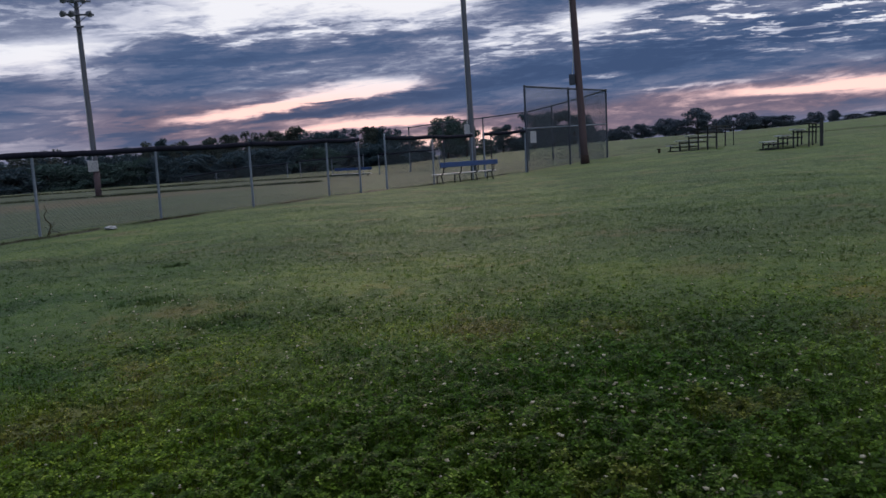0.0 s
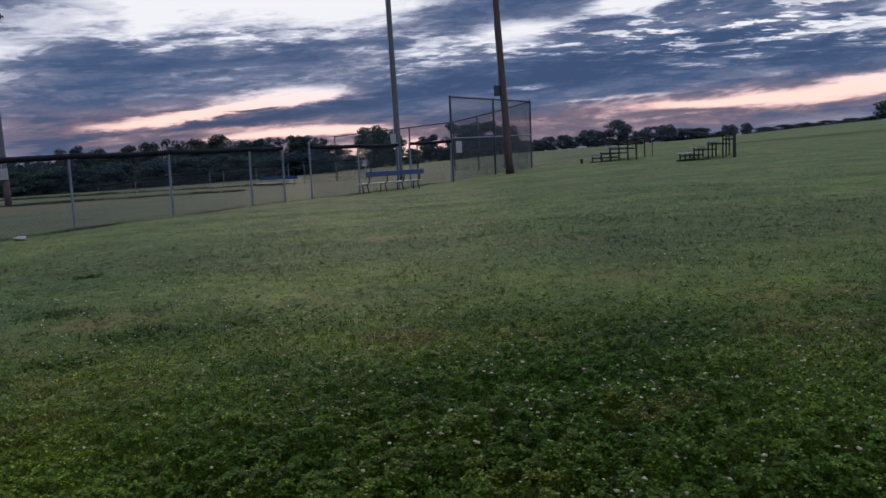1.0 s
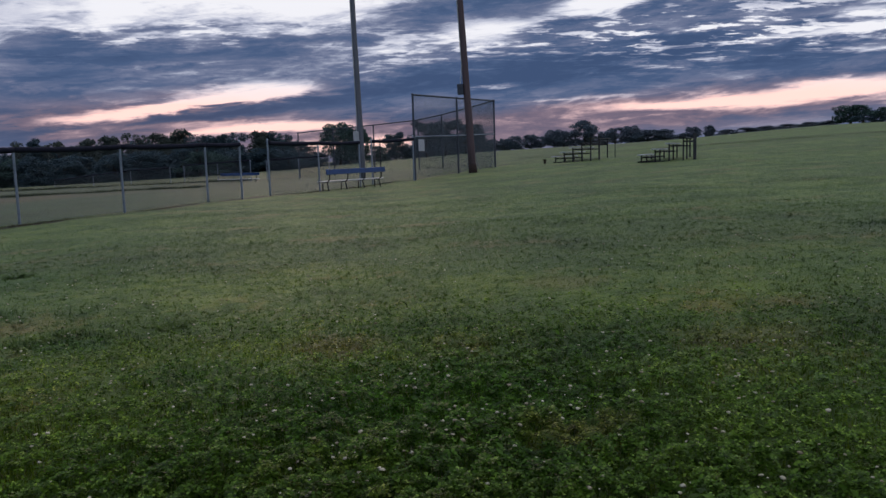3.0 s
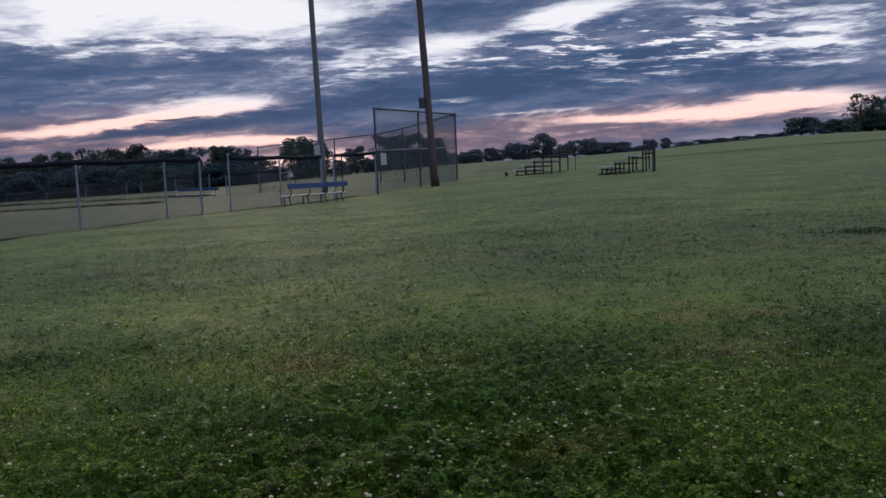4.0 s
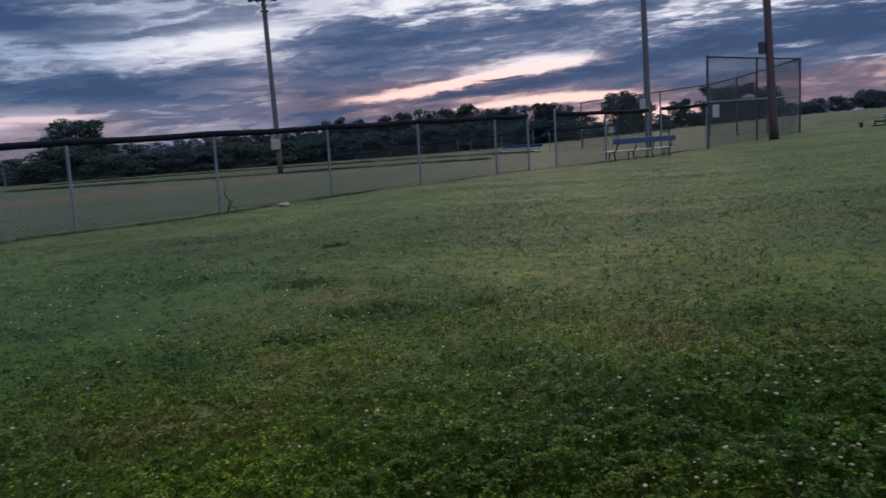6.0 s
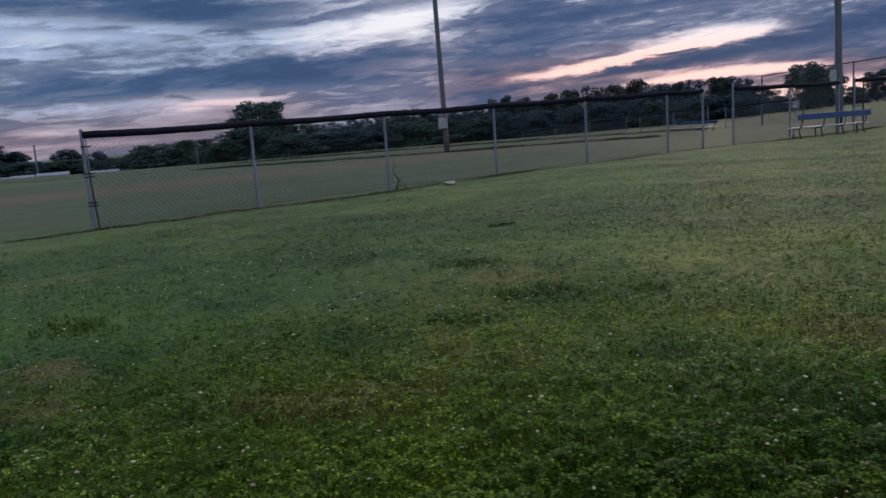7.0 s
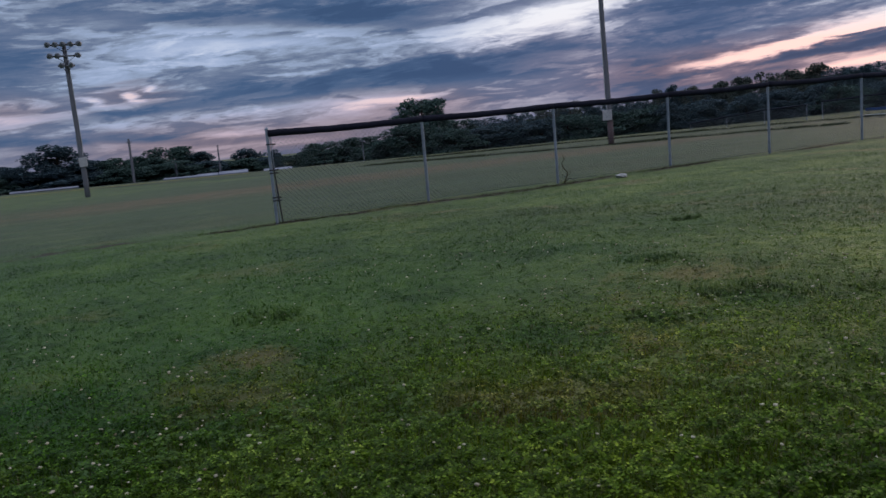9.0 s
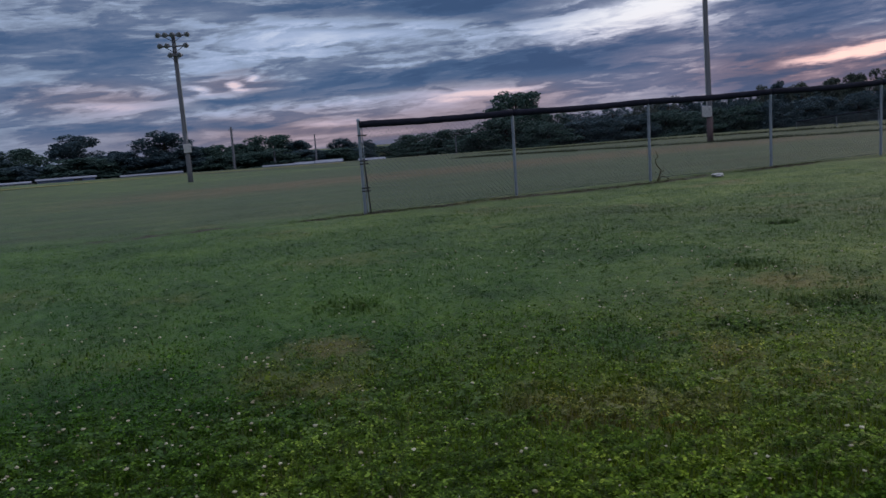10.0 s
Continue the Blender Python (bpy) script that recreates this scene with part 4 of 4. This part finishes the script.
def utility_pole(az, dist, top, r, arm):
    p = spot(az, dist)
    root = thing("utility_pole", "distant grey wooden utility pole among the trees", "utility pole", p, -az, "distant utility poles")
    z = 1.254 + dist * math.tan(radians(top)) - p.z
    part("shaft", Shape().tube([(0, 0, -.3), (0, 0, z)], [r, r * .7], 10), pole_grey, root)
    if arm:
        part("crossarm", Shape().beam((-arm, -.1, z - .5), (arm, -.1, z - .5), .12, .12), pole_grey, root)


utility_pole(-60.62, 140, 1.50, .24, .45)
utility_pole(-55.05, 140, .62, .16, 0)
utility_pole(-57.9, 142, -.35, .20, 0)
utility_pole(-45.2, 112, -.10, .12, 0)


# ---- benches ----
def team_bench(label, left, right, facing, z, group):
    """A bench with a blue backrest: seat plank and back plank on bent-tube frames. facing: unit vector the sitter looks along."""
    a, b = Vector((*left, 0)), Vector((*right, 0))
    u = (b - a).normalized()
    length = (b - a).length
    root = thing("team_bench", label, "bench", (a.x, a.y, z), math.degrees(math.atan2(u.y, u.x)), group)
    f = -1 if facing == "right_hand" else 1
    part("seat", Shape().box((length, .25, .045), pose(length / 2, f * .02, .44), .012), aluminium, root, "bare aluminium seat plank")
    part("backrest", Shape().box((length - .15, .035, .19), pose(length / 2, -f * .24, .79, -f * 8), .012), bench_blue, root, "blue painted backrest plank")
    for i in range(4):
        x = .3 + (length - .6) * i / 3
        leg = Shape().tube([(x, f * .13, -.12), (x, f * .12, .40), (x, -f * .10, .41), (x, -f * .20, .50), (x, -f * .245, .88)], .021, 8)
        part("frame", leg, dark_steel, root)
        part("rear_leg", Shape().tube([(x, -f * .22, -.12), (x, -f * .08, .41)], .021, 8), dark_steel, root)
        part("foot_bar", Shape().tube([(x, f * .2, 0.01), (x, -f * .28, 0.01)], .018, 8), dark_steel, root)
    return root


team_bench("bare aluminium bench with a blue backrest by the fence", polar(-5.35, 29.8), polar(-1.1, 32.9), "left_hand", .03, "team benches")
team_bench("blue bench on the far side of the diamond", polar(-12.5, 60.5), polar(-9.75, 59.0), "right_hand", -.36, "team benches")


# ---- bleachers ----
def bleacher(name_label, at, axis_az, rows, length, gap):
    """Open steel bleachers: local y runs along the planks, local x rises with the rows; seat planks and footboards on upright frames."""
    root = thing("bleachers", name_label, "bleachers", at, -axis_az, "bleachers on the rise")
    for r in range(rows):
        x, h = r * gap, .34 + r * .235
        part("seat", Shape().box((.27, length, .05), pose(x, length / 2, h), .008), aluminium if r < 3 else dark_steel, root, "weathered seat plank")
        if r:
            part("footboard", Shape().box((.24, length, .04), pose(x - .6 * gap, length / 2, h - .32), .008), dark_steel, root)
    for j in range(3):
        y = .35 + (length - .7) * j / 2
        part("sill", Shape().beam((-.15, y, .03), ((rows - 1) * gap + .2, y, .03), .07, .06), dark_steel, root)
        for r in range(rows):
            x, h = r * gap, .34 + r * .235
            part("upright", Shape().beam((x, y, .0), (x, y, h - .025), .055, .06), dark_steel, root)
            if r:
                part("bearer", Shape().beam((x - gap, y, h - .345), (x + .05, y, h - .345), .045, .05), dark_steel, root)
    return root


b1 = bleacher("weathered steel bleachers of four rows on the grass rise", spot(16.9, 37.0), 24.5, 4, 4.2, .60)
bx = 3 * .60 + .48
part("back_post", Shape().beam((bx, .35, 0), (bx, .35, 1.24), .13, .13), dark_steel, b1, "dark back post rising above the seats")
part("rail_arm", Shape().beam((bx - .5, .35, .88), (bx, .35, .88), .05, .07), dark_steel, b1)
b2 = bleacher("weathered steel bleachers of five rows farther up the rise", spot(10.95, 45.0), 30.0, 5, 4.0, .50)
for y in (.35, 3.65):
    part("back_post", Shape().tube([(2.45, y, 0), (2.45, y, 1.5)], .022, 8), dark_steel, b2)
    part("rail_arm", Shape().beam((2.0, y, 1.12), (2.45, y, 1.12), .04, .05), dark_steel, b2)
part("back_rail", Shape().tube([(2.45, .35, 1.12), (2.45, 3.65, 1.12)], .022, 8), dark_steel, b2)
stub = thing("low_post", "short dark post stub beside the bleachers", "post", spot(10.35, 45.0))
part("shaft", Shape().box((.12, .12, .30), pose(0, 0, .06), .015), tar_wood, stub)
part("cap", Shape().box((.2, .16, .05), pose(-.03, 0, .22), .01), tar_wood, stub)


# ---- past the field: car park and low roofs ----
def low_building(label, az, dist, width, depth, height, wall, roof_h):
    p = spot(az, dist)
    root = thing("low_building", label, "building", p, -az, "low buildings past the field")
    part("wall", Shape().box((width, depth, height + 1), pose(0, 0, height / 2 - .5), .02), wall, root)
    s = Shape()
    w, d = width / 2 + .3, depth / 2 + .3
    a = [(-w, -d, height), (w, -d, height), (w, d, height), (-w, d, height), (-w, 0, height + roof_h), (w, 0, height + roof_h)]
    s.v += [Vector(q) for q in a] + [Vector(q) - Vector((0, 0, .12)) for q in a[:4]]
    s.f += [[0, 1, 5, 4], [2, 3, 4, 5], [1, 2, 5], [3, 0, 4], [9, 8, 7, 6], [0, 6, 7, 1], [1, 7, 8, 2], [2, 8, 9, 3], [3, 9, 6, 0]]
    part("roof", s, roof_grey, root, "pale low roof")
    part("door", Shape().box((1.2, .08, min(height * .9, 2.0)), pose(width * .2, -depth / 2 - .03, min(height * .9, 2.0) / 2), .01), dark_steel, root)


low_building("long low blue building with a pale roof", -71.2, 138, 8, 6, .55, wall_blue, .15)
low_building("low pale building with a pale roof", -74.8, 138, 7, 6, .35, wall_blue, .15)
low_building("low reddish building with a pale roof", -66.0, 140, 9, 5, .25, wall_brick, .15)
low_building("low reddish building before the trees", -57.6, 138, 5, 6, .2, wall_brick, .12)
low_building("small low blue shed before the trees", -55.9, 137, 2.6, 4, .15, wall_blue, .3)
low_building("small low shed with a pale roof", -54.2, 136, 4.0, 5, .2, wall_pale, .35)
low_building("small low shed with a pale roof", -51.2, 138, 4, 5, .1, wall_blue, .25)

road_mat = simple("pale_gravel", (.38, .38, .42), (.52, .52, .56), .3, .9)
dry_strip = simple("dry_yellow_grass", (.22, .19, .05), (.33, .28, .08), .3, .9)
dark_strip = simple("rough_dark_grass", (.03, .04, .018), (.06, .075, .03), .5, .9)


def strip(name, label, d0, d1, az0, az1, width, mat, lift=.04, n=60):
    """A ribbon that lies on the ground."""
    s = Shape()
    rnd = random.Random(3)
    for i in range(n + 1):
        t = i / n
        az, d = az0 + (az1 - az0) * t, d0 + (d1 - d0) * t
        w = width * rnd.uniform(.75, 1.2)
        for q in (d - w / 2, d + w / 2):
            x, y = polar(az, q)
            s.v.append(Vector((x, y, float(ground_z(x, y)) + lift)))
        if i:
            k0 = 2 * i
            s.f.append([k0 - 2, k0, k0 + 1, k0 - 1])
    return tagged(new(name, s.mesh(name, mat)), label, "ground cover", kind="structure")


strip("gravel_lane", "pale gravel lane past the ball field", 126, 128, -80, -66, 6, road_mat, .08)
strip("dry_verge", "strip of dry yellow grass along the field", 88, 100, -80, -53, 3.0, dry_strip, .07)
strip("rough_strip", "dark strip of unmown grass across the rise", 62, 60, 8, 40, 1.0, dark_strip, .05)


# ---- litter and weeds at the fence ----
def litter_bag():
    bm = bmesh.new()
    bmesh.ops.create_icosphere(bm, subdivisions=3, radius=.5)
    for v in bm.verts:
        n = noise.noise(v.co * 3.1) * .5 + noise.noise(v.co * 7.3) * .3
        v.co = v.co * (1 + n)
        v.co.z = max(v.co.z * .38, -.12)
        v.co *= .25
    me = bpy.data.meshes.new("litter_bag")
    bm.to_mesh(me)
    bm.free()
    me.materials.append(litter_paper)
    ob = new("litter_bag", me)
    p = spot(-27.45, 19.25)
    ob.location = p + Vector((0, 0, .03))
    ob.rotation_euler.z = .5
    return tagged(ob, "crumpled white plastic bag lying in the grass by the fence", "litter")


litter_bag()


def weed(x, y):
    """A bent dry vine beside a fence post, with a few curled leaves."""
    root = thing("weed", "bent dry brown vine growing beside a fence post", "weed", (x, y, float(ground_z(x, y))), math.degrees(math.atan2(FD.y, FD.x)))
    rnd = random.Random(3)
    for path, r in (([(.03, 0, -.05), (.12, .02, .10), (.15, 0, .20), (.05, .02, .32), (.0, 0, .43), (.07, -.02, .52), (.02, 0, .64)], .016), ([(.05, 0, -.05), (.16, .03, .06), (.27, .02, .05), (.34, 0, .0)], .014), ([(.12, .02, .10), (.22, 0, .2), (.20, 0, .30)], .009)):
        part("stem", Shape().tube(path, [r * (1 - .6 * i / (len(path) - 1)) for i in range(len(path))], 7), weed_brown, root, smooth=True)
    leaves = Shape()
    for i in range(16):
        q, b = Vector((rnd.uniform(0, .3), rnd.uniform(-.05, .05), rnd.uniform(.0, .3))), rnd.uniform(0, 6.28)
        o = Vector((math.cos(b), math.sin(b), rnd.uniform(-.2, .5))) * .07
        w = Vector((-math.sin(b), math.cos(b), 0)) * .02
        leaves.quad(q, q + o * .5 + w, q + o, q + o * .5 - w)
    part("leaves", leaves, weed_brown, root)


weed(-10.20, 16.72)


# ---- lawn: blades, clover, flowers ----
def scatter(n, r0, r1, a0, a1, power, rg):
    """Places in a sector round the walk; density falls off as r ** -power."""
    e = 2 - power
    r = (r0 ** e + rg.uniform(0, 1, n) * (r1 ** e - r0 ** e)) ** (1 / e)
    a = rg.uniform(a0, a1, n)
    a = np.radians(a + np.where(rg.uniform(0, 1, n) < .16, rg.normal(0, 26, n), 0))
    return r * np.sin(a), r * np.cos(a) + 0.25, r


def field(x, y, s, seed):
    """A cheap smooth random field between 0 and 1."""
    rg = np.random.RandomState(seed)
    v = np.zeros_like(x)
    for i in range(9):
        a, f, ph = rg.uniform(0, 6.283), s * rg.uniform(.5, 1.9), rg.uniform(0, 6.283)
        v += np.sin((x * np.cos(a) + y * np.sin(a)) * f + ph)
    return 1 / (1 + np.exp(-v * .9))


def lift(x, y):
    """Ground height with its small bumps, sampled on a grid for speed."""
    g = np.linspace(-46, 46, 369)
    if "grid" not in LIFT:
        gx, gy = np.meshgrid(g, g, indexing="ij")
        LIFT["grid"] = ground_z(gx, gy) + bumps(gx.ravel(), gy.ravel()).reshape(gx.shape)
    G = LIFT["grid"]
    fx, fy = (x + 46) / (g[1] - g[0]), (y + 46) / (g[1] - g[0])
    i, j = np.clip(fx.astype(int), 0, 367), np.clip(fy.astype(int), 0, 367)
    u, v = fx - i, fy - j
    return G[i, j] * (1 - u) * (1 - v) + G[i + 1, j] * u * (1 - v) + G[i, j + 1] * (1 - u) * v + G[i + 1, j + 1] * u * v


LIFT = {}


def thin(x, y, rg):
    """Which plants stay: beyond the line of the fence the lawn thins out."""
    past = -(x - F0.x) * FN.x - (y - F0.y) * FN.y
    return rg.uniform(0, 1, len(x)) < np.clip(1 - (past - .3) / 5.0, .12, 1) * np.where(past > .5, .6, 1)


def grass(name, n, r0, r1, power, h0, h1, w, seed, mat, label, tall=None, a0=-82, a1=44):
    rg = np.random.RandomState(seed)
    x, y, r = scatter(n, r0, r1, a0, a1, power, rg)
    if tall is not None:
        x, y, r = tall(rg)
        n = len(x)
    if tall is None:
        keep = thin(x, y, rg)
        if mat in (blade_mat, straw_mat):
            keep &= rg.uniform(0, 1, len(x)) < np.clip((7.4 - r) / 4.0, 0, 1)
        x, y = x[keep], y[keep]
        n = len(x)
    z = lift(x, y) - .006
    a = rg.uniform(0, 6.283, n)
    lean = rg.uniform(.1, 1.0, n) ** 1.2
    hh = rg.uniform(h0, h1, n) * (.35 + .6 * field(x, y, 2.2, 31) + .5 * field(x, y, 11.0, 32) + .4 * field(x, y, 62.0, 35))
    if mat in (blade_mat, straw_mat):
        hh = hh * np.clip((8.2 - np.hypot(x, y)) / 4.2, .3, 1)
    d = np.stack([np.cos(a) * lean * hh, np.sin(a) * lean * hh, hh * (1 - .35 * lean)], 1)
    s = np.stack([-np.sin(a), np.cos(a), np.zeros(n)], 1) * (w * rg.uniform(.6, 1.3, n))[:, None]
    base = np.stack([x, y, z], 1)
    mid = base + d * np.array([.42, .42, .62])
    verts = np.stack([base - s * .5, base + s * .5, mid + s * .42, base + d, mid - s * .42], 1).reshape(-1, 3)
    k = np.arange(n)[:, None] * 5
    tri = np.concatenate([k + np.array([[0, 1, 2]]), k + np.array([[0, 2, 4]]), k + np.array([[4, 2, 3]])], 1).reshape(-1, 3)
    return big_mesh(name, verts, tri, mat, label, "grass")


def clover(n, r0, r1, power, size, seed, mat, a0=-82, a1=44):
    """Three-part leaves held flat over the turf, thickest in patches."""
    rg = np.random.RandomState(seed)
    x, y, r = scatter(int(n * (4.2 if r0 < 6 else 1.7)), r0, r1, a0, a1, power, rg)
    keep = rg.uniform(0, 1, len(x)) < (.6 + .4 * field(x, y, 1.5, 77)) * (np.clip((6.8 - r) / 3.8, 0, 1) if mat is clover_mat else 1.0)
    keep &= thin(x, y, rg)
    if r0 < 6:
        keep &= rg.uniform(0, 1, len(x)) < .08 + 1.25 * field(x, y, 62.0, 35) ** 1.5
    x, y = x[keep][:n], y[keep][:n]
    n = len(x)
    low = np.clip((8.0 - np.hypot(x, y)) / 4.5, .22, 1)
    z = lift(x, y) + low * (rg.uniform(.004, .035, n) + .05 * field(x, y, 62.0, 35) + .045 * field(x, y, 8.0, 33) ** 2 + .045 * field(x, y, 27.0, 34) ** 2)
    spin = rg.uniform(0, 6.283, n)
    tx, ty = rg.normal(0, .3, n), rg.normal(0, .3, n)
    sz = size * rg.uniform(.65, 1.25, n)
    out = []
    for i in range(3):
        a = spin + i * 2.094
        ca, sa = np.cos(a), np.sin(a)

        def pt(u, v):
            px, py = (ca * u - sa * v) * sz, (sa * u + ca * v) * sz
            return np.stack([x + px, y + py, z + tx * px + ty * py + .25 * abs(v) * sz], 1)

        out.append(np.stack([pt(.05, 0), pt(.72, -.42), pt(1.0, 0), pt(.72, .42)], 1))
    verts = np.concatenate(out, 1).reshape(-1, 3)
    faces = np.arange(len(verts)).reshape(-1, 4)
    return big_mesh("clover_leaves", verts, faces, mat, "dense green clover leaves in the mown lawn", "clover")


def flowers(n, seed):
    """White clover heads: small rough balls on the turf, in drifts."""
    rg = np.random.RandomState(seed)
    x, y, r = scatter(n * 6, 1.6, 9.5, -82, 44, 1.15, rg)
    keep = rg.uniform(0, 1, len(x)) < (.16 + .84 * field(x, y, 1.3, 91) * field(x, y, 4.5, 92) + .6 * np.exp(-((x + 3.0) ** 2 + (y - 1.6) ** 2) / 1.6)) ** 1.2
    x, y = x[keep][:n], y[keep][:n]
    n = len(x)
    z = lift(x, y) + rg.uniform(.05, .08, n) + .05 * field(x, y, 62.0, 35) + .03 * field(x, y, 8.0, 33)
    bm = bmesh.new()
    bmesh.ops.create_icosphere(bm, subdivisions=1, radius=1.0)
    bm.verts.index_update()
    pv = np.array([v.co for v in bm.verts])
    pf = np.array([[v.index for v in f.verts] for f in bm.faces])
    bm.free()
    sz = .0040 + .0054 * rg.uniform(0, 1, n) ** 1.4
    jit = rg.uniform(.55, 1.45, (n, len(pv), 1))
    verts = np.stack([x, y, z], 1)[:, None, :] + pv[None] * jit * sz[:, None, None] * np.array([1.1, 1.1, .6])
    faces = pf[None] + (np.arange(n) * len(pv))[:, None, None]
    return big_mesh("clover_flowers", verts.reshape(-1, 3), faces.reshape(-1, 3), petal, "scattered white clover flower heads in the lawn", "flowers")


def tuft_spots(rg):
    """Thicker, taller tufts at a few places, and long grass along the foot of the fence."""
    spots = [(-2.35, 6.14, .34), (-3.48, 7.15, .25), (-2.61, 5.3, .22), (-4.3, 9.7, .16), (6.3, 9.6, .35), (-1.63, 6.43, .1), (-5.6, 4.6, .3)]
    xs, ys = [], []
    for x, y, s in spots:
        m = int(900 * s / .3)
        xs.append(rg.normal(x, s * .6, m)), ys.append(rg.normal(y, s * .45, m))
    m = 14000
    t = rg.uniform(-1.5, L06 + 11, m)
    off = rg.normal(0, .13, m)
    ok = field(t, off * 0, 1.6, 5) > rg.uniform(0, 1, m)
    xs.append((F0.x + FD.x * t + FN.x * off)[ok]), ys.append((F0.y + FD.y * t + FN.y * off)[ok])
    x, y = np.concatenate(xs), np.concatenate(ys)
    return x, y, np.hypot(x, y)


def edge_grass(name, line, x0, x1, deep, n, h0, h1, w, seed, label):
    """A ragged row of unmown grass along a line across the field."""
    rg = np.random.RandomState(seed)
    x = rg.uniform(x0, x1, n)
    y = line + 2.2 * (field(x, x * 0, .16, seed) - .5) * 2 + rg.normal(0, deep, n)
    ok = rg.uniform(0, 1, n) < .12 + field(x, x * 0, .5, seed + 1) * field(x, x * 0, 2.3, seed + 2)
    x, y = x[ok], y[ok]
    n = len(x)
    a, hh = rg.uniform(0, 6.283, n), rg.uniform(h0, h1, n)
    base = np.stack([x, y, ground_z(x, y) - .01], 1)
    d = np.stack([np.cos(a) * .4 * hh, np.sin(a) * .4 * hh, hh], 1)
    s = np.stack([-np.sin(a), np.cos(a), np.zeros(n)], 1) * (w * rg.uniform(.6, 1.3, n))[:, None]
    verts = np.stack([base - s * .5, base + s * .5, base + d], 1).reshape(-1, 3)
    return big_mesh(name, verts, np.arange(n * 3).reshape(-1, 3), rough_mat, label, "grass")


rough_mat = simple("unmown_grass", (.028, .042, .018), (.060, .075, .032), 2.0, 0.8, coords="Object")
edge_grass("unmown_row", 45.0, -46, -11, .5, 26000, .05, .17, .03, 51, "ragged row of unmown grass across the ball field")
edge_grass("unmown_row", 64.5, -58, -12, 1.0, 26000, .06, .20, .045, 57, "ragged far row of unmown grass across the field")
grass("grass_near", 190000, 1.5, 7.5, 1.1, .026, .070, .0050, 1, blade_mat, "short grass blades between the clover")
grass("grass_middle", 175000, 4.0, 20.0, 1.1, .012, .030, .0095, 2, mid_blade_mat, "short mown grass across the lawn")
grass("grass_far", 120000, 19.0, 44.0, 1.2, .012, .028, .013, 3, haze_blade_mat, "short mown grass far across the lawn")
grass("grass_behind", 45000, .3, 12.0, .8, .025, .06, .012, 14, blade_mat, "short grass blades behind the walk", None, 40, 282)
grass("grass_tufts", 10, 2, 3, 1.0, .022, .055, .009, 4, mid_blade_mat, "taller dark tufts of grass and fence-foot weeds", tuft_spots)
clover(170000, 1.5, 8.5, 1.35, .0155, 6, clover_mat)
clover(40000, 4.0, 14.0, 1.3, .022, 7, mid_blade_mat)
clover(60000, .1, 9.0, 1.15, .032, 8, clover_mat, 38, 284)
clover(7000, .05, 1.7, .6, .024, 10, clover_mat)
grass("grass_underfoot", 6000, .05, 1.7, .6, .022, .06, .007, 15, blade_mat, "short grass blades under the walk")
flowers(2200, 9)
grass("dead_straw", 30000, 1.5, 9.0, 1.2, .03, .07, .0035, 12, straw_mat, "dry straw lying in the lawn")
